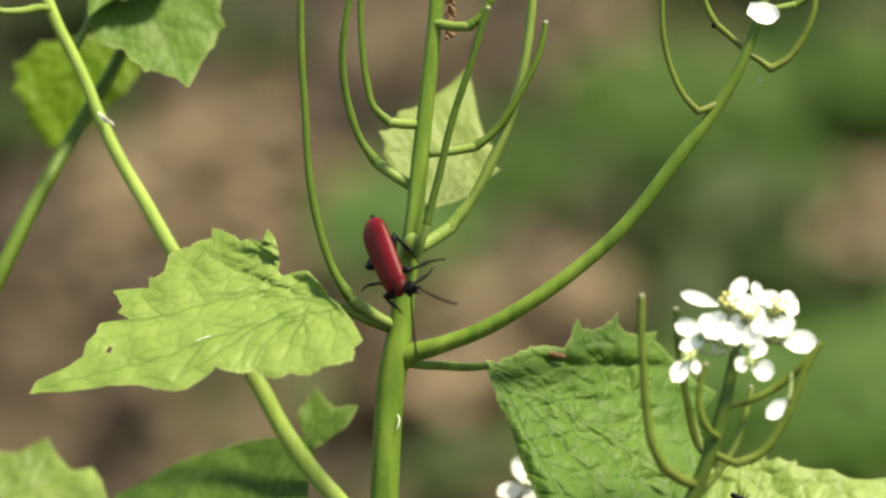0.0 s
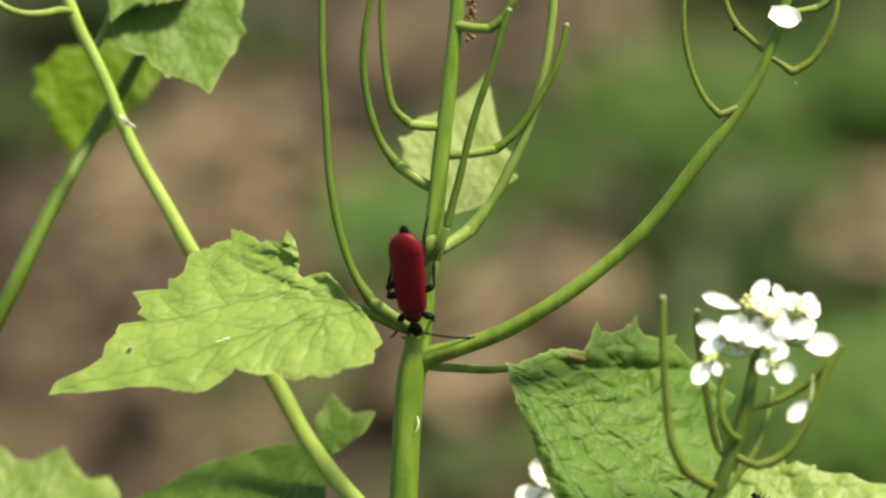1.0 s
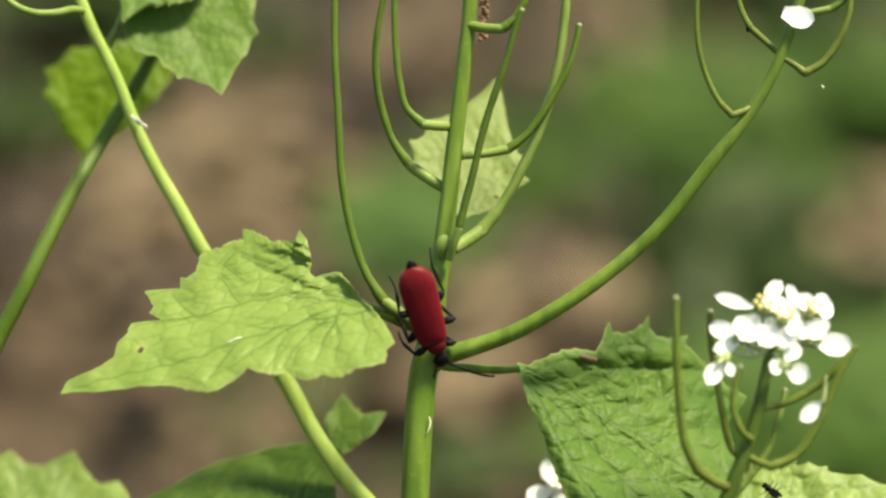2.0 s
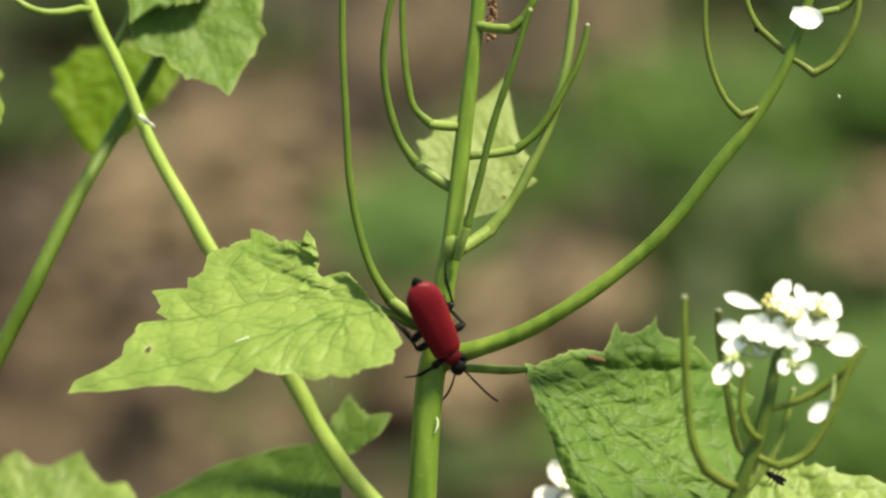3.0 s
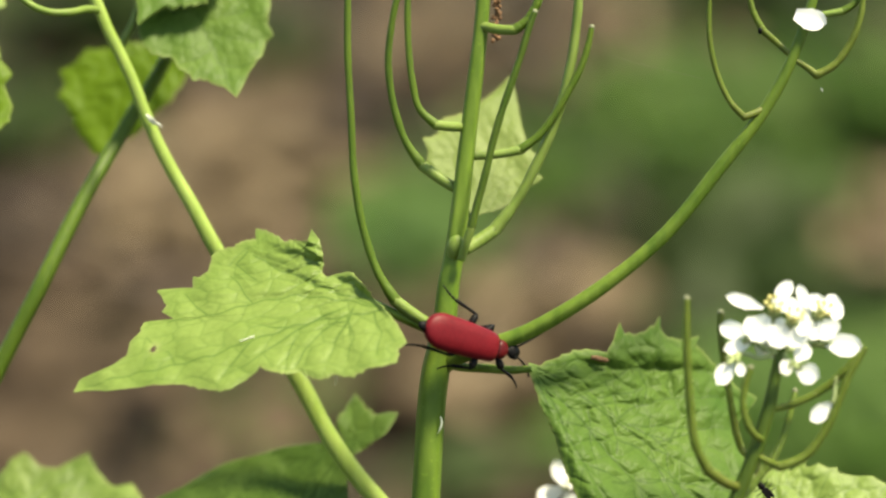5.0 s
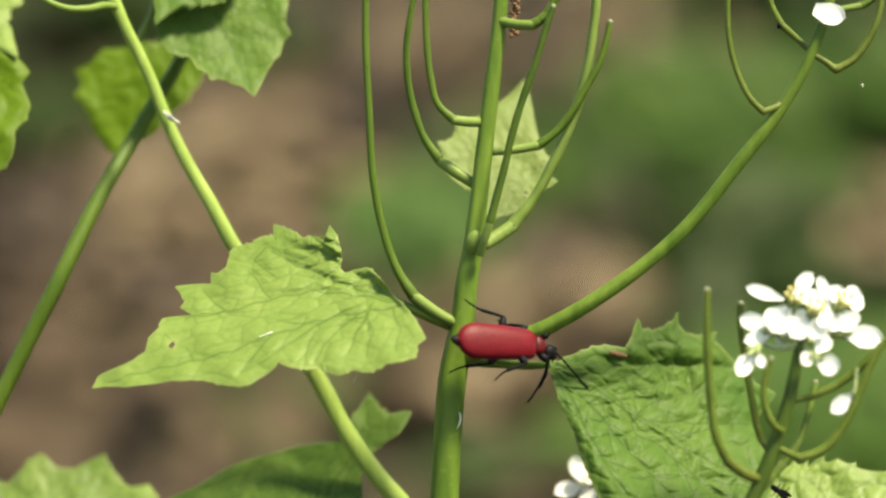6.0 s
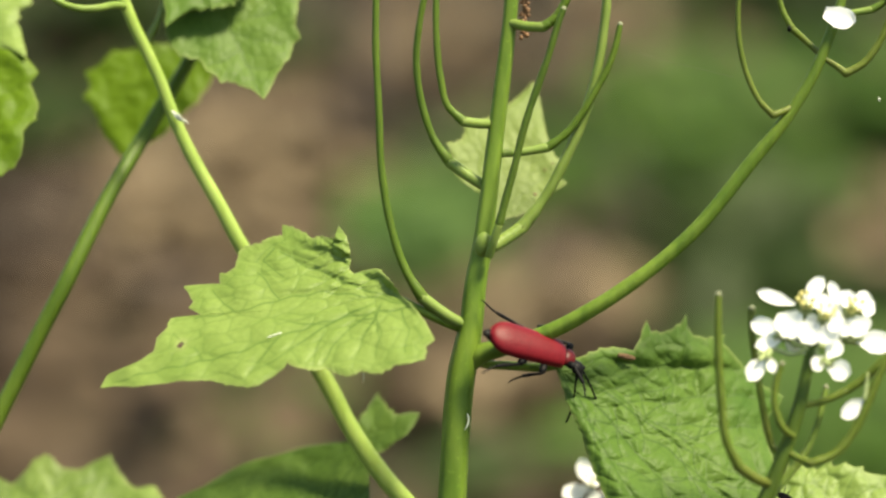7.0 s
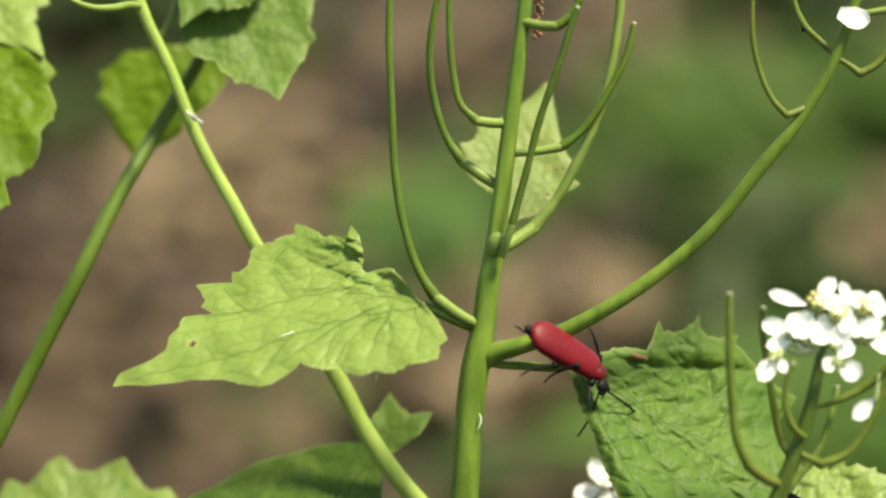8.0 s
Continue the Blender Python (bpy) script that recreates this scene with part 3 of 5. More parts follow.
pod(mustard, [(0.04529, 0.00128, 0.52051, 0.48), (0.04395, 0.00064, 0.51988, 0.52), (0.04213, 0.00001, 0.51933, 0.52), (0.04038, 0.00039, 0.52113, 0.44), (0.03854, 0.00114, 0.52464, 0.40), (0.03734, 0.00213, 0.52932, 0.40), (0.03711, 0.00314, 0.53408, 0.36), (0.03734, 0.00397, 0.53799, 0.36)], POD_OLIVE, 3)
pod(mustard, [(0.04921, 0.00276, 0.52741, 0.44), (0.04758, 0.00409, 0.52887, 0.44), (0.04502, 0.00456, 0.53109, 0.52), (0.04375, 0.00505, 0.53338, 0.44), (0.04282, 0.00580, 0.53693, 0.40)], POD_OLIVE, 4)
pod(mustard, [(0.04921, 0.00273, 0.52725, 0.40), (0.05098, 0.00199, 0.52621, 0.44), (0.05243, 0.00126, 0.52517, 0.60), (0.05468, 0.00152, 0.52640, 0.52), (0.05695, 0.00212, 0.52921, 0.52), (0.05842, 0.00286, 0.53272, 0.48), (0.05910, 0.00394, 0.53780, 0.40)], POD_OLIVE, 5)
pod(mustard, [(0.05151, 0.00399, 0.53320, 0.40), (0.05392, 0.00405, 0.53350, 0.48), (0.05617, 0.00413, 0.53387, 0.56), (0.05778, 0.00435, 0.53488, 0.48), (0.05917, 0.00478, 0.53691, 0.40)], POD, 6)
v, f = ball((0.04452, 0.00374, 0.53113), (0.0003, 0.0003, 0.0005), None, 6, 8)
part("speck", v, f, BLACK, mustard, "black speck on a pod stalk")
# pods round the main stem
pod(mustard, [(-0.00063, -0.00287, 0.48891, 0.73), (-0.00384, -0.00301, 0.49063, 0.84), (-0.00727, -0.00299, 0.49314, 0.88), (-0.00966, -0.00218, 0.49694, 0.64), (-0.01170, -0.00098, 0.50263, 0.60), (-0.01317, 0.00070, 0.51051, 0.56), (-0.01366, 0.00254, 0.51918, 0.52), (-0.01415, 0.00439, 0.52785, 0.52), (-0.01415, 0.00656, 0.53809, 0.48)], POD, 7)
pod(mustard, [(0.00194, 0.00272, 0.50803, 0.73), (-0.00073, 0.00356, 0.50960, 0.81), (-0.00357, 0.00448, 0.51149, 0.81), (-0.00576, 0.00513, 0.51459, 0.57), (-0.00738, 0.00605, 0.51887, 0.57), (-0.00820, 0.00689, 0.52284, 0.53), (-0.00844, 0.00770, 0.52665, 0.53), (-0.00803, 0.00858, 0.53078, 0.49), (-0.00730, 0.00939, 0.53459, 0.49), (-0.00617, 0.01006, 0.53776, 0.45)], POD, 8)
pod(mustard, [(0.00339, 0.00445, 0.51711, 0.69), (0.00065, 0.00278, 0.51740, 0.72), (-0.00159, 0.00175, 0.51783, 0.72), (-0.00382, 0.00220, 0.51997, 0.52), (-0.00491, 0.00304, 0.52391, 0.52), (-0.00551, 0.00421, 0.52942, 0.48), (-0.00560, 0.00605, 0.53808, 0.48)], POD, 9)
pod(mustard, [(0.00496, 0.00637, 0.53142, 0.73), (0.00737, 0.00497, 0.53109, 0.72), (0.00961, 0.00405, 0.53110, 0.72), (0.01123, 0.00430, 0.53227, 0.64), (0.01269, 0.00478, 0.53453, 0.60), (0.01369, 0.00552, 0.53798, 0.56)], POD, 10)
pod(mustard, [(0.00216, -0.00274, 0.49919, 0.60), (0.00280, -0.00325, 0.50159, 0.60), (0.00351, -0.00328, 0.50388, 0.60), (0.00431, -0.00261, 0.50700, 0.56), (0.00559, -0.00162, 0.51168, 0.52), (0.00654, -0.00075, 0.51574, 0.52), (0.00766, 0.00008, 0.51964, 0.52), (0.00902, 0.00090, 0.52355, 0.52), (0.01037, 0.00173, 0.52745, 0.48), (0.01149, 0.00253, 0.53120, 0.48), (0.01245, 0.00309, 0.53385, 0.40)], POD_DEEP, 11)
pod(mustard, [(0.00388, 0.00327, 0.51302, 0.61), (0.00688, 0.00381, 0.51317, 0.61), (0.01053, 0.00444, 0.51372, 0.69), (0.01313, 0.00484, 0.51562, 0.53), (0.01532, 0.00543, 0.51840, 0.53), (0.01734, 0.00614, 0.52173, 0.53), (0.01912, 0.00683, 0.52498, 0.49), (0.02026, 0.00754, 0.52830, 0.45), (0.02083, 0.00813, 0.53108, 0.41)], POD, 12)
pod(mustard, [(0.00268, 0.00098, 0.49979, 0.89), (0.00472, 0.00222, 0.50084, 0.97), (0.00693, 0.00352, 0.50213, 0.98), (0.00965, 0.00425, 0.50554, 0.73), (0.01280, 0.00543, 0.51110, 0.73), (0.01545, 0.00669, 0.51707, 0.73), (0.01755, 0.00813, 0.52383, 0.69), (0.01867, 0.00966, 0.53100, 0.65), (0.01922, 0.01118, 0.53818, 0.57)], POD_LIGHT, 13)
# leaf stalks and leaves of the main plant
stem(mustard, [(-0.00106, -0.00200, 0.48820, 0.65), (-0.00426, -0.00269, 0.48973, 0.73), (-0.00746, -0.00287, 0.49129, 0.68), (-0.01190, -0.00193, 0.49334, 0.64), (-0.01619, -0.00096, 0.49548, 0.65)], STEM, "leaf_stalk", sides=12, ridges=0)
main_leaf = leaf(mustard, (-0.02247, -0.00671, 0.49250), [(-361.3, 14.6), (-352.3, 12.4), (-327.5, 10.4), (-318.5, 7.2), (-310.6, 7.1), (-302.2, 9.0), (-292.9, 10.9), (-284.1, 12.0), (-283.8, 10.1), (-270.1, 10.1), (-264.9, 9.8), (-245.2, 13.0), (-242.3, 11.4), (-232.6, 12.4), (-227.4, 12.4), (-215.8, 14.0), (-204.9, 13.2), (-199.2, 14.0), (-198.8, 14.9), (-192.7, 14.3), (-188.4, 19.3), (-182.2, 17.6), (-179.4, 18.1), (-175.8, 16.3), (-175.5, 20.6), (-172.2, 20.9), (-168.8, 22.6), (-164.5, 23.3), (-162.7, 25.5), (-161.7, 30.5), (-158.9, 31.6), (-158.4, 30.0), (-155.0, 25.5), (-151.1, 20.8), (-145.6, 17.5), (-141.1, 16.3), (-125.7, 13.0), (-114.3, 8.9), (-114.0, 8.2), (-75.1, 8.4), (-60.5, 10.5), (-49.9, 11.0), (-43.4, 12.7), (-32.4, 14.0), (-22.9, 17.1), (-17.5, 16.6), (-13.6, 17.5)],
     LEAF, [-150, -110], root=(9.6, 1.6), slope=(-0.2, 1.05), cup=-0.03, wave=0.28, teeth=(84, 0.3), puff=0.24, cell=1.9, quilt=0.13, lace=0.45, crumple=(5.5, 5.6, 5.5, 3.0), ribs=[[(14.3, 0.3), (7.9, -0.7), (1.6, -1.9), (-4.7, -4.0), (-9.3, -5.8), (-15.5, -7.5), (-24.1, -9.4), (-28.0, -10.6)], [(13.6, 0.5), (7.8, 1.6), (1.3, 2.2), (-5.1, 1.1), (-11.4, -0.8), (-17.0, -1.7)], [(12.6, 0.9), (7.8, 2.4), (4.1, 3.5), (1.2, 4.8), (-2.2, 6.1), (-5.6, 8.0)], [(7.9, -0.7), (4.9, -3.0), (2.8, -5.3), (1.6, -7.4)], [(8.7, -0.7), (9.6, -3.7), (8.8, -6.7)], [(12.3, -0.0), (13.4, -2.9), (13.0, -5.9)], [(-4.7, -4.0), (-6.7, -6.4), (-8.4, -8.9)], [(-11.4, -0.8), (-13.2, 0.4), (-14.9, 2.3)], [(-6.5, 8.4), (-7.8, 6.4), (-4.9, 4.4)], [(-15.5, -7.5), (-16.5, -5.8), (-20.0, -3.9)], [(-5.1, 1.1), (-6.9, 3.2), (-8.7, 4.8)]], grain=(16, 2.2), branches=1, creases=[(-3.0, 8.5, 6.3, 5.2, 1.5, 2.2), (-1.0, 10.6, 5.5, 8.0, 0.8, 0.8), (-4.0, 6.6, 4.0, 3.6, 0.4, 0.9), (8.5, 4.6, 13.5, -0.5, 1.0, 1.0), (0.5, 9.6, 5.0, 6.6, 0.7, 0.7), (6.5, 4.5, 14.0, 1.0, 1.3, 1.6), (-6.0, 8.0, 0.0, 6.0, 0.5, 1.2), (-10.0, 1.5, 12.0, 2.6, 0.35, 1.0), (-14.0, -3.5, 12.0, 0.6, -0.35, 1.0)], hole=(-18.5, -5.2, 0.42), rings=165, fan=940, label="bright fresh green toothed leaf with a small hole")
stem(mustard, [(-0.00008, -0.00343, 0.48390, 0.52), (0.00194, -0.00292, 0.48343, 0.61), (0.00534, -0.00237, 0.48312, 0.65), (0.00940, -0.00223, 0.48283, 0.61), (0.01231, -0.00219, 0.48299, 0.49)], STEM_MID, "leaf_stalk", sides=12, ridges=0)
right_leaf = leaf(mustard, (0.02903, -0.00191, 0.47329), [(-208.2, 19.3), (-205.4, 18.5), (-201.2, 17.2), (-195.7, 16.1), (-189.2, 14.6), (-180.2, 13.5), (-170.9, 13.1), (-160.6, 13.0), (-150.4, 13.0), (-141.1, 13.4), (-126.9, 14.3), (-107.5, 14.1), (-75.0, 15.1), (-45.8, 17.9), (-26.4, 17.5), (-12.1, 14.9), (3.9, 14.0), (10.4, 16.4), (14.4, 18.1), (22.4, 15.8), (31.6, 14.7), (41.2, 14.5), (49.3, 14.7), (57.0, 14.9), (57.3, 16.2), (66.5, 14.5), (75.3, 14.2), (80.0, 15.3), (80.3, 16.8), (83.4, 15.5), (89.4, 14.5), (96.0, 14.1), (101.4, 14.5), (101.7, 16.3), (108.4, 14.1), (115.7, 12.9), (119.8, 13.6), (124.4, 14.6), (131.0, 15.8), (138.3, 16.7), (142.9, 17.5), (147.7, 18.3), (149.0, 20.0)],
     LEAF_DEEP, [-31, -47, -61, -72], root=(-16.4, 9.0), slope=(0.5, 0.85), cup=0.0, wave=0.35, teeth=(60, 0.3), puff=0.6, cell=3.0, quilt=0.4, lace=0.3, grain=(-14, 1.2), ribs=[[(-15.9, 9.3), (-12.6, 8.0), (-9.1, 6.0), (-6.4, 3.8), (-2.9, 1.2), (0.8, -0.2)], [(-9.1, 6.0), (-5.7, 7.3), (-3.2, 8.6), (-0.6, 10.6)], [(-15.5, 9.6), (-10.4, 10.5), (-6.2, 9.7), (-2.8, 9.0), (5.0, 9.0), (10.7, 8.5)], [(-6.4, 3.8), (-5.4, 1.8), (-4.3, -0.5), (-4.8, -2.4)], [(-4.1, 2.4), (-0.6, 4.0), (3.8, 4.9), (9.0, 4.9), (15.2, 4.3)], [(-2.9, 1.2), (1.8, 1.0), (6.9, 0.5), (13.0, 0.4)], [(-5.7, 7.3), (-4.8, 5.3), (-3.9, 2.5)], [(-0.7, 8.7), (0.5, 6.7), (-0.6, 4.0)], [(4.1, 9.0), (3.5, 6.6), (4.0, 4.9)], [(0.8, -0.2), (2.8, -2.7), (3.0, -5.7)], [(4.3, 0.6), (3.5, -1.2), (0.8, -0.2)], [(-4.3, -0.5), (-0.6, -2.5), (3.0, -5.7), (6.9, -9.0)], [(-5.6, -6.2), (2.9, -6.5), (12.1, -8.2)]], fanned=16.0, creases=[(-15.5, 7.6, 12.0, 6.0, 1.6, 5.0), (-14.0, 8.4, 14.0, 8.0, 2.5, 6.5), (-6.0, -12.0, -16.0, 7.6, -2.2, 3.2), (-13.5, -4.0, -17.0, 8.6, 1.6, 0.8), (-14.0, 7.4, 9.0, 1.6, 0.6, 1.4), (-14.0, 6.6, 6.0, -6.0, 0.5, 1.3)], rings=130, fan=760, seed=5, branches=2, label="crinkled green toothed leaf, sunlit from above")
v, f = tube([(0.02108, 0.00172, 0.48372, 0.25), (0.02182, 0.00186, 0.48358, 0.4), (0.02257, 0.00196, 0.48338, 0.42), (0.02360, 0.00206, 0.48314, 0.25)], 14, 8, lumps=0.25, seed=4)
part("withered_spot", v, f, FRASS, right_leaf, "brown withered spot at the leaf edge")
# pale scar on the stem, scratches on the blade
v, f = tube([(-0.00079, -0.00703, 0.47727, 0.06), (-0.00059, -0.00723, 0.47658, 0.12), (-0.00072, -0.00741, 0.47572, 0.13), (-0.00113, -0.00753, 0.47492, 0.05)], 14, 8)
part("scar", v, f, SCAR, mustard, "pale crescent scar on the stem")
for a, b in (((-0.02883, -0.01138, 0.48929, 0.06), (-0.02690, -0.01075, 0.48985, 0.10)), ((-0.02565, -0.01430, 0.48709, 0.08), (-0.02411, -0.01375, 0.48774, 0.14))):
    v, f = tube([a, tuple((p + q) / 2 for p, q in zip(a, b)), b], 8, 6)
    part("scratch", v, f, SCAR, mustard)
# dark specks on the pale leaf, a withered bit on the crinkled one, a hair below the fresh one
for x, y, z, r in ((0.01074, 0.01910, 0.50787, 0.22), (0.00924, 0.01605, 0.50467, 0.3), (0.01193, 0.01955, 0.50874, 0.16)):
    v, f = ball((x, y, z), (r * 0.001, 0.00012, r * 0.0008), None, 5, 8)
    part("speck", v, f, FRASS, mustard)
v, f = tube([(-0.01532, -0.01469, 0.48530, 0.05), (-0.01524, -0.01482, 0.48469, 0.06), (-0.01540, -0.01501, 0.48377, 0.03)], 12, 6)
part("hair", v, f, SCAR, mustard)
# ---- the neighbouring plants ----
yellow = thing("garlic_mustard", (0.012, 0.012, 0.0), "pale yellow-green garlic mustard stem with broad leaves", "plant", "garlic mustard plants")
stem(yellow, [(0.012, 0.012, -0.01, 1.6), (0.008, 0.008, 0.25, 1.5), (-0.002, 0.006, 0.42, 1.4), (-0.00662, 0.00481, 0.45535, 1.43), (-0.00914, 0.00560, 0.45904, 1.43), (-0.01308, 0.00655, 0.46355, 1.38), (-0.01618, 0.00743, 0.46765, 1.38), (-0.01878, 0.00830, 0.47175, 1.34), (-0.02096, 0.00917, 0.47585, 1.34), (-0.02381, 0.01021, 0.48077, 1.30), (-0.02700, 0.01126, 0.48569, 1.26), (-0.03052, 0.01238, 0.49094, 1.17), (-0.03463, 0.01370, 0.49717, 1.13), (-0.03807, 0.01501, 0.50332, 1.05), (-0.04125, 0.01614, 0.50866, 1.01), (-0.04360, 0.01710, 0.51317, 0.96), (-0.04519, 0.01788, 0.51686, 0.92), (-0.04679, 0.01876, 0.52096, 0.88), (-0.04880, 0.01966, 0.52522, 0.88), (-0.05081, 0.02050, 0.52916, 0.88), (-0.05249, 0.02134, 0.53310, 0.88), (-0.05442, 0.02224, 0.53736, 0.84)], STEM_YELLOW, sides=18, ridge=0.03)
stem(yellow, [(-0.05190, 0.02106, 0.53178, 0.54), (-0.05345, 0.01730, 0.53238, 0.58), (-0.05548, 0.01420, 0.53224, 0.58), (-0.05779, 0.01321, 0.53236, 0.53), (-0.06025, 0.01336, 0.53308, 0.53), (-0.06231, 0.01367, 0.53453, 0.49), (-0.06395, 0.01409, 0.53653, 0.45)], POD_LIGHT, "leaf_stalk", sides=10, ridges=0)
v, f = joined(tube([(-0.04483, 0.01627, 0.51694, 0.13), (-0.04441, 0.01616, 0.51645, 0.29), (-0.04400, 0.01606, 0.51596, 0.33), (-0.04350, 0.01594, 0.51539, 0.13)], 14, 8), tube([(-0.04400, 0.01540, 0.51623, 0.17), (-0.04350, 0.01531, 0.51583, 0.25), (-0.04266, 0.01523, 0.51542, 0.21), (-0.04233, 0.01516, 0.51509, 0.04)], 12, 8, flat=0.5), tube([(-0.04429, 0.01521, 0.51677, 0.12), (-0.04380, 0.01514, 0.51644, 0.21), (-0.04313, 0.01498, 0.51571, 0.12)], 10, 8, flat=0.4))
part("scar", v, f, SCAR, yellow, "white papery scar on the stem")

shaded = thing("garlic_mustard", (-0.10, 0.03, 0.0), "garlic mustard plant with drooping leaves, slightly out of focus", "plant", "garlic mustard plants")
shaded_stem = stem(shaded, [(-0.10, 0.03, -0.01, 1.8), (-0.095, 0.026, 0.25, 1.6), (-0.082, 0.018, 0.4, 1.5), (-0.07852, 0.00618, 0.45700, 1.18), (-0.07297, 0.00854, 0.46810, 1.22), (-0.06616, 0.01145, 0.48175, 1.22), (-0.06090, 0.01383, 0.49199, 1.22), (-0.05732, 0.01851, 0.49962, 1.19), (-0.05436, 0.02279, 0.50529, 1.15), (-0.05130, 0.02798, 0.51048, 1.12), (-0.04839, 0.03212, 0.51551, 1.09), (-0.04567, 0.03510, 0.51991, 1.05), (-0.04321, 0.03768, 0.52485, 0.97), (-0.04057, 0.04145, 0.53059, 0.88), (-0.03856, 0.04465, 0.53601, 0.80)], POD, sides=16)
stem(shaded, [(-0.04948, 0.02711, 0.52561, 0.64), (-0.04871, 0.02741, 0.52703, 0.64), (-0.04784, 0.02826, 0.52864, 0.60), (-0.04713, 0.02920, 0.53067, 0.60), (-0.04674, 0.03101, 0.53434, 0.56)], POD_LIGHT, "leaf_stalk", sides=10, ridges=0)
shade_leaf = leaf(shaded, (-0.05168, 0.05020, 0.51757), [(-318.1, 9.0), (-279.1, 7.1), (-247.5, 6.7), (-234.5, 7.6), (-223.4, 8.6), (-219.7, 9.7), (-216.1, 9.1), (-210.7, 9.6), (-202.9, 9.7), (-195.7, 10.6), (-192.3, 11.8), (-186.2, 10.9), (-180.4, 10.4), (-175.4, 10.8), (-170.2, 11.6), (-164.0, 10.5), (-155.0, 10.4), (-148.3, 10.1), (-143.2, 11.0), (-138.5, 10.8), (-132.8, 11.3), (-125.4, 11.3), (-119.1, 12.0), (-114.3, 12.3), (-108.6, 12.1), (-104.3, 10.6), (-98.0, 9.9), (-89.6, 8.9), (-82.2, 8.4), (-70.4, 7.7), (-62.0, 6.9), (-46.6, 6.5), (-33.1, 6.8), (-18.9, 7.6), (-8.5, 7.9), (0.8, 8.9), (10.8, 9.6), (15.4, 10.9)],
     LEAF_THIN, [-110, -140, -170, -60, -200], root=(6.0, 5.0), slope=(-0.1, 0.3), wave=0.25, teeth=(50, 0.3), seed=7, rings=36, fan=240, label="dark green leaf in shade, light shining through")
lit_leaf = leaf(shaded, (-0.03501, 0.02988, 0.53263), [(-300.4, 7.0), (-232.8, 6.9), (-197.5, 10.3), (-177.1, 11.4), (-162.5, 12.4), (-150.5, 12.6), (-142.3, 12.2), (-135.5, 11.3), (-130.0, 10.6), (-124.3, 10.7), (-117.7, 11.4), (-114.6, 11.3), (-109.6, 11.4), (-105.5, 12.3), (-101.2, 11.8), (-95.0, 11.8), (-88.0, 12.5), (-83.5, 12.8), (-79.9, 13.7), (-76.8, 14.7), (-71.4, 13.2), (-66.7, 12.1), (-62.7, 11.3), (-59.3, 11.2), (-55.0, 10.5), (-49.6, 10.5), (-43.3, 9.8), (-36.3, 9.1), (-28.2, 9.6), (-20.6, 8.0), (-9.7, 7.7), (7.2, 7.9), (24.9, 8.9)],
     LEAF_MID, [-150, -8], root=(-3.5, 3.0), lace=0.4, ribs=[[(-3.1, -0.9), (-1.7, -4.1), (-0.0, -7.7), (3.0, -13.7)], [(-1.7, -4.1), (1.7, -4.7), (5.4, -5.6)], [(-0.6, -6.5), (-3.1, -8.5), (-5.4, -9.2)], [(0.7, -9.2), (3.6, -9.7), (5.6, -8.8)], [(-2.4, -2.4), (0.5, -1.3), (3.9, -0.9)]], slope=(0.1, 0.6), wave=0.3, teeth=(40, 0.25), seed=8, rings=64, fan=420, puff=0.26, cell=1.8, quilt=0.08, label="sunlit green toothed leaf with brown specks")
fold_leaf = leaf(shaded, (-0.04027, 0.02777, 0.53713), [(-128.3, 9.9), (-125.9, 9.5), (-125.6, 8.1), (-125.3, 7.1), (-124.5, 6.1), (-111.2, 5.0), (-91.8, 4.4), (-65.7, 4.7), (-49.0, 5.2), (-28.8, 5.2), (0.7, 6.3), (32.5, 8.7), (58.0, 8.8), (99.8, 7.9), (133.0, 8.7), (167.0, 7.7), (202.2, 7.4), (222.0, 8.2)],
     LEAF_MID, [-60, -100], slope=(0.1, 0.6), wave=0.2, teeth=(24, 0.5), seed=9, rings=20, fan=120)

edge_plant = thing("garlic_mustard", (-0.13, 0.05, 0.0), "bright yellow-green garlic mustard leaves on a thin stem", "plant", "garlic mustard plants")
stem(edge_plant, [(-0.13, 0.05, -0.01, 1.7), (-0.125, 0.045, 0.3, 1.5), (-0.08759, 0.02218, 0.48889, 1.03), (-0.08697, 0.02755, 0.51418, 0.95), (-0.08497, 0.02878, 0.52960, 0.77), (-0.08417, 0.03021, 0.53631, 0.60)], STEM, sides=12)
stem(edge_plant, [(-0.08666, 0.02827, 0.51756, 0.60), (-0.08231, 0.02683, 0.52040, 0.60), (-0.07852, 0.02462, 0.51817, 0.51)], STEM, "leaf_stalk", sides=10, ridges=0)
stem(edge_plant, [(-0.08513, 0.02860, 0.52876, 0.51), (-0.08215, 0.03196, 0.53012, 0.52), (-0.07933, 0.03526, 0.52977, 0.52)], STEM, "leaf_stalk", sides=10, ridges=0)
edge_leaf = leaf(edge_plant, (-0.07846, 0.02432, 0.51821), [(96, 9.0), (60, 8.5), (33, 11.3), (12, 13.5), (5, 12.0), (-12, 14.0), (-29, 13.4), (-41, 15.8), (-55, 16.1), (-63, 15.4), (-64, 19.4), (-72, 19.7), (-86, 16.4), (-119, 10.0), (-164, 6.7), (-228, 7.2)],
     LEAF_THIN, [-20, -50, 0, 20, -80], slope=(0.1, 0.6), wave=0.4, teeth=(30, 0.6), seed=10, rings=34, fan=220)
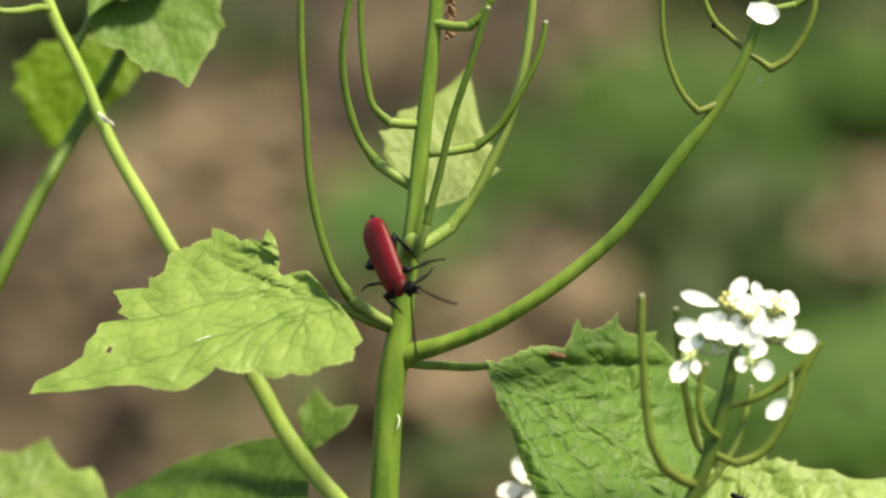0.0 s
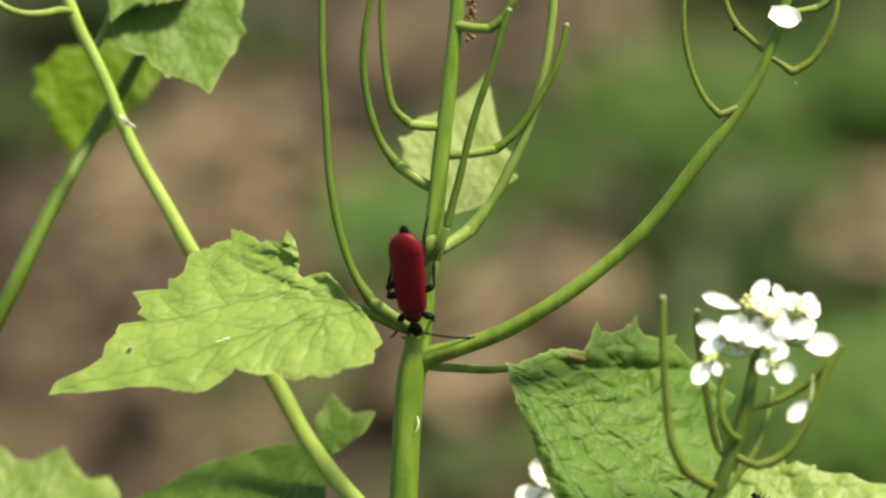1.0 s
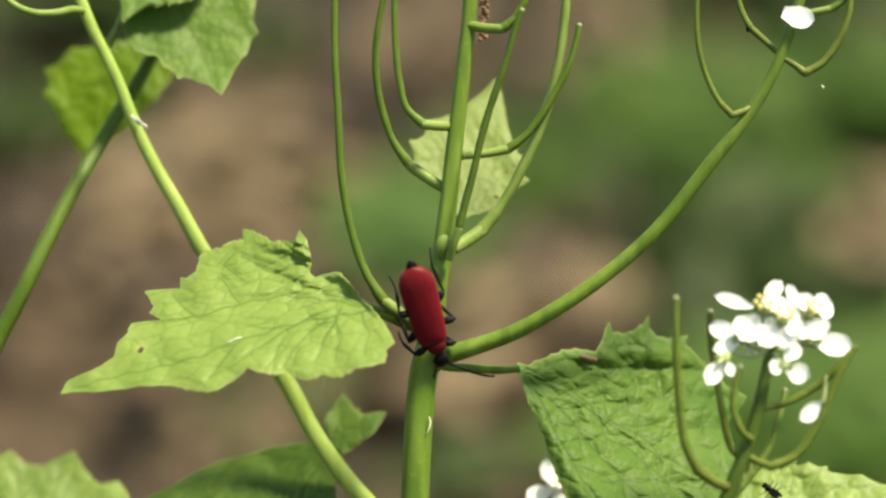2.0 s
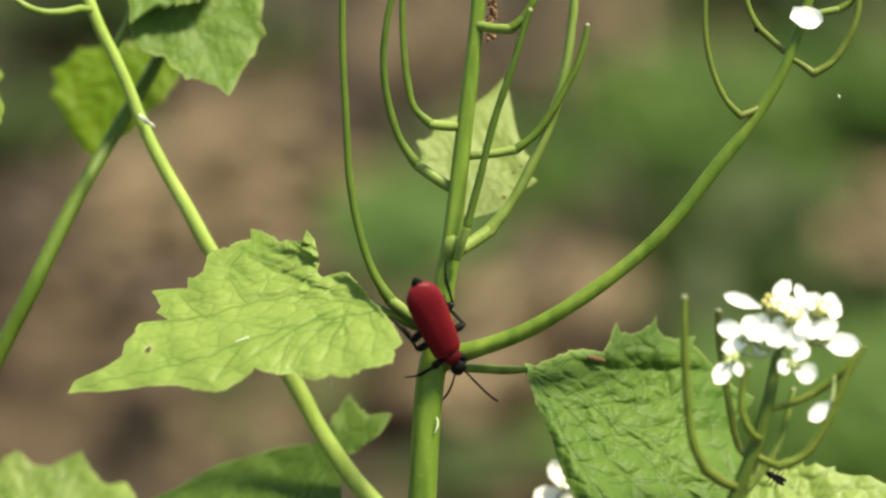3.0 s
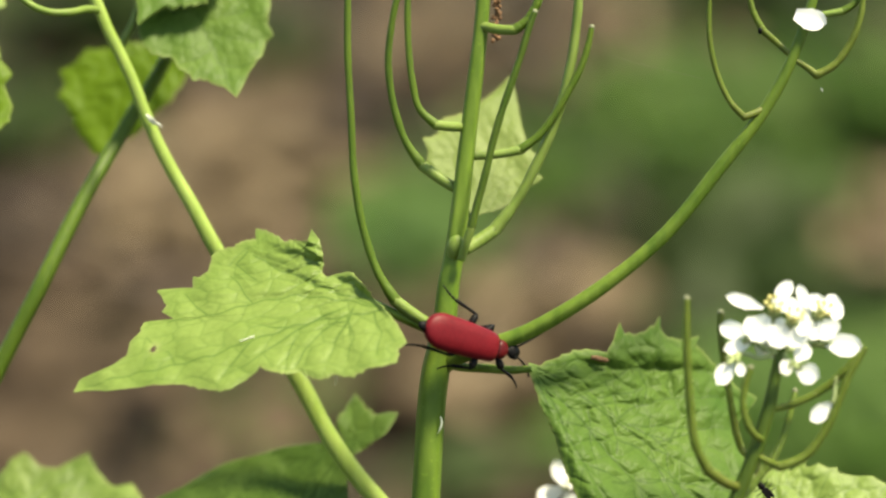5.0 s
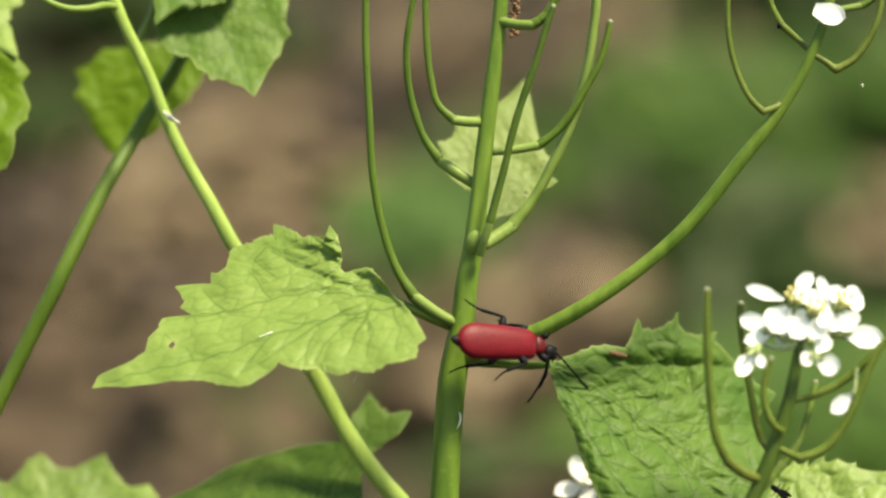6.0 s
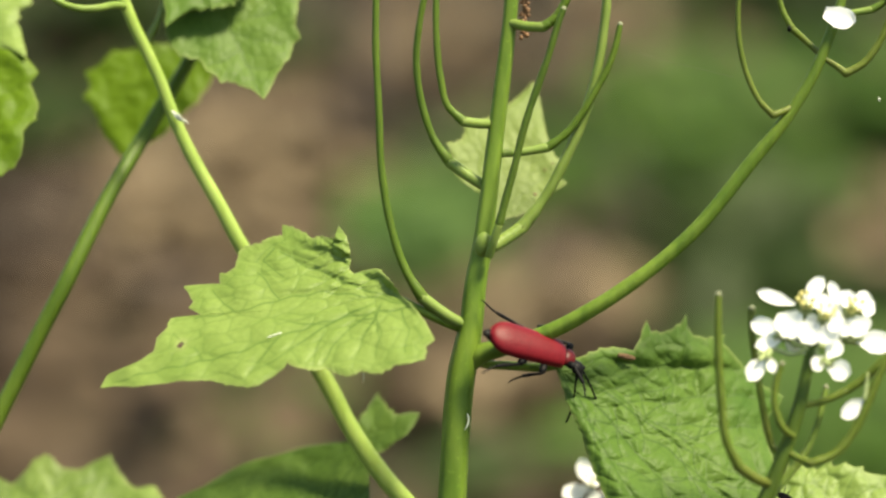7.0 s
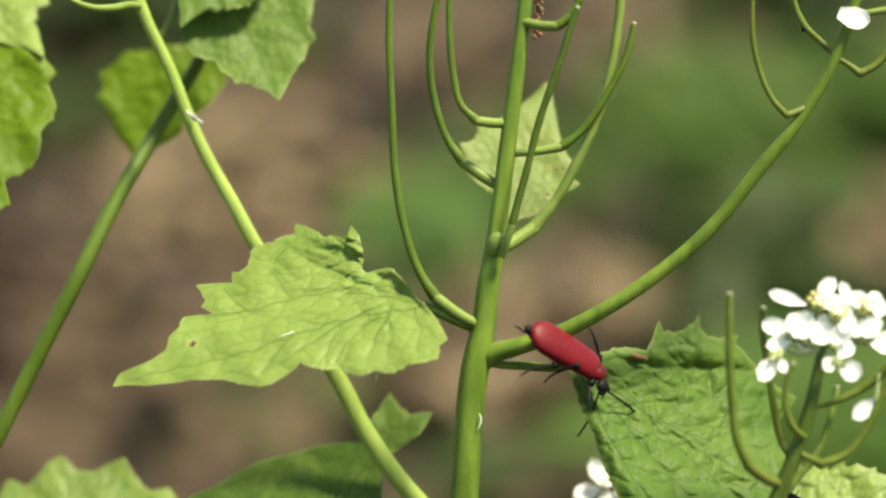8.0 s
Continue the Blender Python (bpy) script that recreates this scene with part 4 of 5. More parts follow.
edge_leaf_top = leaf(edge_plant, (-0.08014, 0.03496, 0.52980), [(91, 6.7), (40, 9.0), (20, 11.5), (1, 12.6), (-3, 10.9), (-14, 11.0), (-25, 13.3), (-33, 15.7), (-35, 12.6), (-45, 8.4), (-82, 7.5), (-127, 4.7)],
     LEAF, [-10, -35, 20], slope=(0.1, 0.8), wave=0.4, teeth=(30, 0.6), seed=11, rings=34, fan=200)

# a pale leaf behind the pods, its stalk hidden by the stem
stem(mustard, [(0.00130, 0.00098, 0.49888, 0.36), (0.00197, 0.00633, 0.50000, 0.41), (0.00284, 0.01370, 0.50102, 0.42), (0.00371, 0.01731, 0.50262, 0.38)], STEM, "leaf_stalk", sides=10, ridges=0)
back_leaf = leaf(mustard, (0.00405, 0.01794, 0.50841), [(-90.3, 6.2), (-74.8, 6.2), (-62.4, 6.4), (-50.6, 6.8), (-41.7, 7.2), (-33.6, 7.5), (-21.7, 8.0), (-11.5, 8.9), (-7.9, 9.8), (-3.0, 10.7), (-1.3, 10.1), (0.7, 9.5), (5.4, 9.4), (11.3, 9.9), (15.7, 10.3), (21.5, 9.5), (33.0, 9.6), (42.7, 10.3), (52.0, 11.7), (58.9, 13.3), (63.6, 14.7), (69.3, 16.4), (70.6, 15.3), (73.1, 13.9), (75.8, 12.9), (80.0, 11.8), (84.3, 11.1), (89.7, 10.2), (98.1, 9.3), (106.4, 9.2), (116.2, 9.6), (120.6, 9.5), (123.7, 8.5), (130.9, 8.0), (138.6, 8.3), (144.4, 9.2), (147.9, 8.1), (153.4, 7.3), (163.0, 7.0), (170.9, 6.4), (182.0, 5.4), (193.9, 4.3), (220.1, 3.2), (248.3, 3.7), (262.2, 5.2)],
     LEAF_PALE, [68, 20, 118, 160, -20, 45], slope=(0.1, 0.6), root=(0.5, -6.0), wave=0.22, teeth=(40, 0.2), seed=12, puff=0.22, cell=1.6, quilt=0.07, rings=60, fan=420, label="pale green underside of a heart-shaped leaf")

low_plant = thing("garlic_mustard", (-0.035, 0.05, 0.0), "low green garlic mustard leaf half in shade", "plant", "garlic mustard plants")
stem(low_plant, [(-0.035, 0.05, -0.01, 1.7), (-0.034, 0.045, 0.25, 1.5), (-0.03, 0.04, 0.4, 1.3), (-0.02138, 0.01225, 0.45181, 0.69), (-0.02121, 0.01132, 0.45705, 0.60)], STEM, sides=12)
low_leaf = leaf(low_plant, (-0.01482, 0.01563, 0.46771), [(-176, 3.9), (-174, 9.2), (-171, 12.8), (-169, 19.0), (-164, 25.5), (-163, 29.7), (-159, 31.5), (-145, 26.8), (-125, 20.1), (-95, 14.8), (-85, 10.2), (-84, 4.8), (-49, 2.1), (-1, 3.9), (16, 6.9), (28, 9.2), (41, 5.9), (59, 5.8), (78, 7.0), (92, 4.5), (121, 2.8)],
     LEAF_MID, [62, 85, 110, 140, 165, 40], root=(-6.2, -10.6), slope=(-0.3, 0.9), wave=0.4, teeth=(26, 0.6), seed=13, puff=0.25, quilt=0.2, cell=3.0, rings=50, fan=320)
corner_plant = thing("garlic_mustard", (-0.09, 0.06, 0.0), "green garlic mustard leaf with coarse teeth, out of focus", "plant", "garlic mustard plants")
stem(corner_plant, [(-0.09, 0.06, -0.01, 1.7), (-0.088, 0.055, 0.25, 1.5), (-0.08, 0.05, 0.38, 1.3), (-0.06515, 0.02070, 0.44346, 0.70), (-0.06488, 0.01970, 0.44841, 0.61)], STEM, sides=12)
corner_leaf = leaf(corner_plant, (-0.06489, 0.01989, 0.44926), [(-177, 14.8), (-202, 15.0), (-207, 12.6), (-221, 12.9), (-225, 10.2), (-244, 10.3), (-260, 12.3), (-274, 9.9), (-290, 10.0), (-304, 14.1), (-315, 13.5), (-326, 13.6), (-332, 14.4), (-334, 17.0), (-344, 17.8), (-358, 19.2), (-378, 13.2), (-444, 5.6), (-516, 10.0)],
     LEAF, [60, 90, 115, 35, 145], slope=(0.0, 0.7), wave=0.4, teeth=(26, 0.6), seed=14, rings=36, fan=240)

# ---- the flowering shoot ----
shoot = thing("garlic_mustard", (0.03, -0.010, 0.0), "garlic mustard shoot topped by a cluster of small white flowers", "plant", "garlic mustard plants")
stem(shoot, [(0.03, -0.010, -0.01, 1.8), (0.03, -0.017, 0.25, 1.6), (0.03, -0.023, 0.42, 1.3), (0.03715, -0.02473, 0.46541, 1.08), (0.03974, -0.02354, 0.47104, 1.00), (0.04210, -0.02226, 0.47705, 0.96), (0.04368, -0.02122, 0.48194, 0.92), (0.04464, -0.02026, 0.48646, 0.77), (0.04545, -0.01946, 0.49022, 0.69), (0.04624, -0.01882, 0.49323, 0.54)], STEM_DARK, sides=16)
pod(shoot, [(0.04005, -0.02342, 0.47156, 0.62), (0.03783, -0.02473, 0.47263, 0.69), (0.03522, -0.02533, 0.47460, 0.76), (0.03352, -0.02513, 0.47797, 0.61), (0.03279, -0.02410, 0.48284, 0.61), (0.03238, -0.02298, 0.48807, 0.57), (0.03219, -0.02187, 0.49330, 0.53), (0.03222, -0.02098, 0.49749, 0.46)], POD_OLIVE, 21)
pod(shoot, [(0.04157, -0.02170, 0.47488, 0.39), (0.04030, -0.02041, 0.47612, 0.46), (0.03954, -0.01993, 0.47840, 0.54), (0.03880, -0.01912, 0.48220, 0.50), (0.03791, -0.01799, 0.48751, 0.50), (0.03733, -0.01702, 0.49207, 0.46), (0.03735, -0.01651, 0.49450, 0.46)], POD_OLIVE, 22)
pod(shoot, [(0.04277, -0.02301, 0.47831, 0.38), (0.04166, -0.02386, 0.47912, 0.46), (0.04070, -0.02410, 0.48039, 0.53), (0.03995, -0.02355, 0.48302, 0.46), (0.04021, -0.02291, 0.48601, 0.46), (0.04092, -0.02243, 0.48825, 0.42)], POD_OLIVE, 23)
pod(shoot, [(0.04209, -0.02250, 0.47592, 0.46), (0.04366, -0.02365, 0.47529, 0.50), (0.04508, -0.02474, 0.47497, 0.61), (0.04815, -0.02448, 0.47622, 0.61), (0.05110, -0.02372, 0.47979, 0.61), (0.05297, -0.02285, 0.48390, 0.61), (0.05438, -0.02213, 0.48727, 0.57), (0.05656, -0.02135, 0.49092, 0.46)], POD_OLIVE, 24, cap=False)
pod(shoot, [(0.03959, -0.02290, 0.46923, 0.50), (0.04165, -0.02146, 0.47118, 0.54), (0.04338, -0.02103, 0.47321, 0.54), (0.04542, -0.02034, 0.47646, 0.46), (0.04669, -0.01954, 0.48024, 0.43), (0.04758, -0.01873, 0.48402, 0.39)], POD_LIGHT, 25)
pod(shoot, [(0.04445, -0.02119, 0.48208, 0.46), (0.04731, -0.02103, 0.48282, 0.50), (0.05018, -0.02075, 0.48415, 0.58), (0.05228, -0.02092, 0.48577, 0.58), (0.05415, -0.02100, 0.48776, 0.54), (0.05609, -0.02057, 0.48978, 0.46)], POD_OLIVE, 26, cap=False)

def petal_piece(base, way, normal, length, width, curl=0.15, steps=12, claw=0.2):
    """One rounded petal, broadest past its middle, on a narrow claw; thin but solid, with an edge of its own."""
    way, normal = Vector(way).normalized(), Vector(normal).normalized()
    normal = (normal - way * normal.dot(way)).normalized()
    side = way.cross(normal)
    verts, faces, n = [], [], 7
    for layer in (0, 1):
        for i in range(steps + 1):
            u = i / steps
            w = claw + (1 - claw) * min(1.0, u / 0.42) ** 1.1 if u < 0.55 else math.sqrt(max(0.03, 1 - ((u - 0.55) / 0.45) ** 2.4))
            for j in range(n):
                s = j / (n - 1) * 2 - 1
                round_end = -0.05 * length * s * s * (u ** 4)
                verts.append(Vector(base) + way * (u * length + round_end) + side * (s * w * width * 0.5) + normal * (curl * length * (u * u - 0.5 * u) + 0.1 * width * s * s - layer * 0.00008))
    m = (steps + 1) * n
    for i in range(steps):
        for j in range(n - 1):
            q = i * n + j
            faces.append((q, q + n, q + n + 1, q + 1))
            faces.append((m + q, m + q + 1, m + q + n + 1, m + q + n))
    rim = [i * n for i in range(steps + 1)] + [steps * n + j for j in range(1, n)] + [i * n + n - 1 for i in range(steps - 1, -1, -1)] + list(range(n - 2, 0, -1))
    k = len(verts)
    verts += [verts[a] for a in rim] + [verts[a + m] for a in rim]
    for a in range(len(rim)):
        b = (a + 1) % len(rim)
        faces.append((k + a, k + b, k + b + len(rim), k + a + len(rim)))
    return verts, faces


def flower(parent, at, face, turn, foot, size=1.0, petals=4, open_out=0.9, stamens=6, seed=0):
    """A four-petalled flower on its thin stalk; face: the way that it looks."""
    rng = random.Random(seed)
    at, face = Vector(at), Vector(face).normalized()
    x = face.cross(Vector((0.2, 0.3, 1))).normalized()
    y = face.cross(x)
    mid = (at + Vector(foot)) / 2 + Vector((0, 0, -0.0006))
    v, f = tube([(*foot, 0.45), (*mid, 0.42), (*(at - face * 0.0016), 0.5), (*at, 0.62)], 14, 8)
    head = part("flower", v, f, SEPAL, parent, "small white four-petalled flower")
    for k in range(petals):
        a = radians(turn + 360 / max(petals, 4) * k + rng.uniform(-9, 9))
        out = x * math.cos(a) + y * math.sin(a)
        way = out * open_out + face * (1.15 - open_out)
        pv, pf = petal_piece(at + out * 0.0003, way, face, 0.0042 * size * rng.uniform(0.86, 1.1), 0.00248 * size * rng.uniform(0.9, 1.1), rng.uniform(0.0, 0.3))
        part("petal", pv, pf, PETAL, head)
    for k in range(stamens):
        a = radians(60 * k + 20 + rng.uniform(-10, 10))
        out = x * math.cos(a) + y * math.sin(a)
        e = at + face * 0.0022 * size + out * 0.0008 * size
        sv, sf = joined(tube([(*at, 0.09), (*(at + face * 0.0012 + out * 0.0004), 0.09), (*e, 0.08)], 5, 5), ball(e, (0.0002, 0.0002, 0.0003), None, 5, 6))
        part("stamen", sv, sf, ANTHER, head)
    sv, sf = tube([(*at, 0.3), (*(at + face * 0.001), 0.34), (*(at + face * 0.0021), 0.22)], 6, 8)
    part("pistil", sv, sf, SEPAL, head)
    return head


def blossom(parent, core, face, foot, petals, seed, stamens=6, full=1.0):
    """A flower with its petals given one by one: base, tip, width in millimetres, how far it looks up."""
    rng = random.Random(seed)
    core, face = Vector(core), Vector(face).normalized()
    x = face.cross(Vector((0.2, 0.3, 1))).normalized()
    y = face.cross(x)
    mid = (core + Vector(foot)) / 2 + Vector((0, 0, -0.0006))
    v, f = tube([(*foot, 0.4), (*mid, 0.34), (*(core - face * 0.0016), 0.42), (*core, 0.6)], 14, 8)
    head = part("flower", v, f, SEPAL, parent, "small white four-petalled flower")
    for base, tip, width, up in petals:
        base, tip = Vector(base), Vector(tip)
        pv, pf = petal_piece(base, tip - base, (0.2 * rng.uniform(-1, 1), -1, up), (tip - base).length * 1.02, 0.00099 * full * width, rng.uniform(-0.12, 0.2))
        part("petal", pv, pf, PETAL, head)
    for k in range(4):
        a = radians(90 * k + 45 + rng.uniform(-10, 10))
        out = x * math.cos(a) * 0.0012 + y * math.sin(a) * 0.0005
        v, f = tube([(*core, 0.2), (*(core + out * 0.6 + face * 0.0003), 0.42), (*(core + out + face * 0.0012), 0.1)], 7, 7, flat=0.5)
        part("sepal", v, f, SEPAL, head)
    for k in range(stamens):
        a = radians(60 * k + 20 + rng.uniform(-10, 10))
        out = x * math.cos(a) + y * math.sin(a)
        e = core + face * rng.uniform(0.0024, 0.0034) + out * 0.0011
        sv, sf = joined(tube([(*core, 0.09), (*(core + face * 0.0012 + out * 0.0004), 0.09), (*e, 0.08)], 5, 5), ball(e, (0.00032, 0.00028, 0.0004), None, 5, 6))
        part("stamen", sv, sf, ANTHER, head)
    sv, sf = tube([(*core, 0.3), (*(core + face * 0.001), 0.34), (*(core + face * 0.0021), 0.22)], 6, 8)
    part("pistil", sv, sf, SEPAL, head)
    return head


TOP = (0.04560, -0.01949, 0.49007)
blossom(shoot, (0.04445, -0.01822, 0.49475), (-0.1, -0.7, 0.7), TOP, [((0.04304, -0.01825, 0.49555), (0.03798, -0.01714, 0.49695), 1.46, 0.5), ((0.04427, -0.01809, 0.49630), (0.04699, -0.01672, 0.49891), 1.69, 0.3), ((0.04519, -0.01838, 0.49495), (0.04599, -0.01703, 0.49748), 2.00, 0.3), ((0.04350, -0.01848, 0.49450), (0.04122, -0.02015, 0.49143), 3.54, 0.6), ((0.04504, -0.01854, 0.49420), (0.04613, -0.02021, 0.49113), 2.92, 0.6)], 1, full=1.25)
blossom(shoot, (0.04655, -0.01996, 0.49375), (0.1, -0.7, 0.7), TOP, [((0.04591, -0.02022, 0.49350), (0.04348, -0.02173, 0.49120), 2.60, 0.5), ((0.04683, -0.02032, 0.49305), (0.04776, -0.02175, 0.49113), 2.76, 0.5), ((0.04713, -0.02013, 0.49395), (0.04928, -0.02132, 0.49314), 2.14, 0.5), ((0.04621, -0.02000, 0.49455), (0.04709, -0.01865, 0.49706), 2.30, 0.4)], 2, full=1.25)
blossom(shoot, (0.05043, -0.01640, 0.49368), (0.3, -0.6, 0.7), TOP, [((0.04932, -0.01631, 0.49509), (0.04820, -0.01487, 0.49802), 1.24, 0.3), ((0.05009, -0.01640, 0.49464), (0.05083, -0.01512, 0.49680), 2.17, 0.3), ((0.05118, -0.01637, 0.49479), (0.05424, -0.01543, 0.49536), 2.94, 0.5), ((0.05102, -0.01666, 0.49343), (0.05288, -0.01811, 0.49140), 2.79, 0.5), ((0.04979, -0.01656, 0.49388), (0.04742, -0.01559, 0.49460), 2.63, 0.5), ((0.05040, -0.01672, 0.49313), (0.04964, -0.01818, 0.49110), 1.86, 0.5)], 3, full=1.25)
blossom(shoot, (0.04360, -0.01614, 0.49011), (-0.2, -0.9, -0.2), TOP, [((0.04311, -0.01633, 0.49016), (0.04546, -0.01759, 0.48904), 2.33, -0.2), ((0.04357, -0.01627, 0.49046), (0.04236, -0.01762, 0.48889), 2.02, -0.2)], 8, 0)
blossom(shoot, (0.04143, -0.01850, 0.49102), (-0.5, -0.8, 0.3), TOP, [((0.04110, -0.01858, 0.49160), (0.03718, -0.01749, 0.49291), 2.54, 0.5), ((0.04118, -0.01879, 0.49062), (0.03760, -0.01992, 0.49011), 1.93, 0.5), ((0.04187, -0.01865, 0.49130), (0.04382, -0.01773, 0.49178), 1.54, 0.4)], 4, 0)
blossom(shoot, (0.03910, -0.02044, 0.48913), (-0.5, -0.6, -0.2), TOP, [((0.03869, -0.02072, 0.48873), (0.03636, -0.02233, 0.48600), 2.45, 0.1), ((0.03923, -0.02069, 0.48888), (0.04003, -0.02214, 0.48689), 1.38, -0.2)], 5, 0)
blossom(shoot, (0.04694, -0.02160, 0.48849), (0.1, -0.95, 0.0), TOP, [((0.04660, -0.02169, 0.48899), (0.04494, -0.02298, 0.48775), 1.99, 0.2), ((0.04714, -0.02169, 0.48899), (0.04886, -0.02042, 0.49111), 2.45, 0.2), ((0.04722, -0.02195, 0.48779), (0.05012, -0.02311, 0.48715), 2.83, 0.4)], 6, 0)
blossom(shoot, (0.05090, -0.01711, 0.49035), (0.7, -0.6, 0.2), TOP, [((0.05149, -0.01730, 0.49040), (0.05666, -0.01839, 0.49012), 3.17, 0.4)], 7, 0)
pv, pf = petal_piece((0.05240, -0.02293, 0.48363), Vector((0.04896, -0.02349, 0.48101)) - Vector((0.05240, -0.02293, 0.48363)), (0, -1, 0.2), 0.0042, 0.0022, 0.05)
part("petal", pv, pf, PETAL, shoot, "drooping white petal")
v, f = tube([(0.05263, -0.02220, 0.48707, 0.11), (0.05247, -0.02249, 0.48572, 0.19), (0.05240, -0.02278, 0.48438, 0.31), (0.05217, -0.02300, 0.48333, 0.38)], 10, 8)
part("petal_claw", v, f, SEPAL, shoot)
# the petal caught on the side branch
pv, pf = petal_piece((0.04927, 0.00273, 0.53357), Vector((0.05358, 0.00243, 0.53217)) - Vector((0.04927, 0.00273, 0.53357)), (-0.3, -1, 0.5), 0.0045, 0.0031, 0.35, 24, 0.55)
part("petal", pv, pf, PETAL, mustard, "single white petal caught on the branch")

# the leaf below the shoot and the blurred blossom behind it
under = thing("garlic_mustard", (0.06, 0.02, 0.0), "bright green toothed leaf low on a garlic mustard plant", "plant", "garlic mustard plants")
stem(under, [(0.06, 0.02, -0.01, 1.7), (0.058, 0.018, 0.25, 1.5), (0.05, 0.012, 0.4, 1.2), (0.04591, -0.00018, 0.45106, 0.66), (0.04505, -0.00122, 0.45578, 0.58)], STEM, sides=12)
under_leaf = leaf(under, (0.04495, -0.00200, 0.45691), [(-177, 14.2), (-202, 14.5), (-216, 14.8), (-226, 12.5), (-238, 11.6), (-252, 9.9), (-279, 9.0), (-292, 10.7), (-304, 11.6), (-306, 13.2), (-312, 13.8), (-317, 15.5), (-322, 15.7), (-328, 17.5), (-331, 18.4), (-336, 20.9), (-340, 22.5), (-343, 24.9), (-344, 27.4), (-349, 29.1), (-362, 26.9), (-373, 19.5), (-455, 6.0)],
     LEAF, [75, 50, 30, 105, 15, 130], slope=(0.0, 0.8), wave=0.4, teeth=(48, 1.5), seed=15, rings=60, fan=480, puff=0.3, quilt=0.35)
behind = thing("garlic_mustard", (0.02, 0.06, 0.0), "white garlic mustard blossom on a thin stem, out of focus", "plant", "garlic mustard plants")
stem(behind, [(0.02, 0.06, -0.01, 1.6), (0.02, 0.058, 0.25, 1.4), (0.020, 0.055, 0.4, 1.0), (0.02222, 0.01705, 0.44943, 0.74), (0.02205, 0.01795, 0.45367, 0.65), (0.02188, 0.01840, 0.45579, 0.56)], STEM, sides=10)
BLOSSOM = (0.02188, 0.01845, 0.45605)
flower(behind, (0.02109, 0.01777, 0.45976), (0.15, -0.62, 0.8), 15, BLOSSOM, 1.23, seed=11)
flower(behind, (0.01849, 0.01756, 0.45875), (-0.15, -0.7, 0.7), 40, BLOSSOM, 1.10, seed=12)
flower(behind, (0.02284, 0.01771, 0.45707), (0.45, -0.6, 0.65), 60, BLOSSOM, 1.10, seed=13)

# spider silk and a bit of fluff beside the branch
silk = thing("spider_silk", (0.04231, 0.00308, 0.52410), "faint strand of spider silk hanging between the stalks", "silk")
v, f = tube([(0.02385, 0.01178, 0.52658, 0.00), (0.02776, 0.00854, 0.52575, 0.00), (0.03161, 0.00537, 0.52525, 0.00), (0.03659, 0.00213, 0.52445, 0.00)], 30, 5)
part("strand", v, f, PETAL_DRY, silk)
fluff = tagged(new("fluff"), "tiny white bit of fluff drifting in the air", "fluff")
v, f = joined(ball((0, 0, 0), (0.00016, 0.00014, 0.0002), None, 6, 8), tube([(0, 0, 0, 0.05), (0.0001, 0, -0.0002, 0.04), (0.0002, 0, -0.0004, 0.02)], 8, 5), tube([(0, 0, 0, 0.05), (-0.0001, 0, 0.0002, 0.03), (-0.0002, 0, 0.0004, 0.02)], 8, 5))
speck = mesh_object("speck", v, f, SCAR)
speck.parent = fluff

# brown husk hanging by the main stem
husk = thing("brown_husk", (0.00720, 0.00969, 0.53598), "strip of dry brown frass hanging beside the stem", "husk")
rng = random.Random(8)
bits = [tube([(0.00721, 0.01003, 0.53757, 0.24), (0.00718, 0.00919, 0.53359, 0.32), (0.00706, 0.00827, 0.52930, 0.16)], 24, 8, lumps=0.4)]
for k in range(60):
    c = Vector((0.00721, 0.01003, 0.53757)).lerp(Vector((0.00706, 0.00827, 0.52930)), rng.random()) + Vector((rng.uniform(-1, 1), rng.uniform(-1, 1), rng.uniform(-1, 1))) * 0.0005
    bits.append(ball(c, (rng.uniform(0.0002, 0.0005), rng.uniform(0.0002, 0.0004), rng.uniform(0.0002, 0.0005)), None, 4, 6))
v, f = joined(*bits)
part("strip", v, f, FRASS, husk)


# ---- the beetle: x towards the head, y to its left, z out of its back; millimetres ----
def piece(name, made, material, parent, label="", at=(0, 0, 0)):
    v, f = made
    ob = mesh_object(name, [Vector(p) * 0.001 for p in v], f, material)
    ob.parent = parent
    ob.location = Vector(at) * 0.001
    return tagged(ob, label)


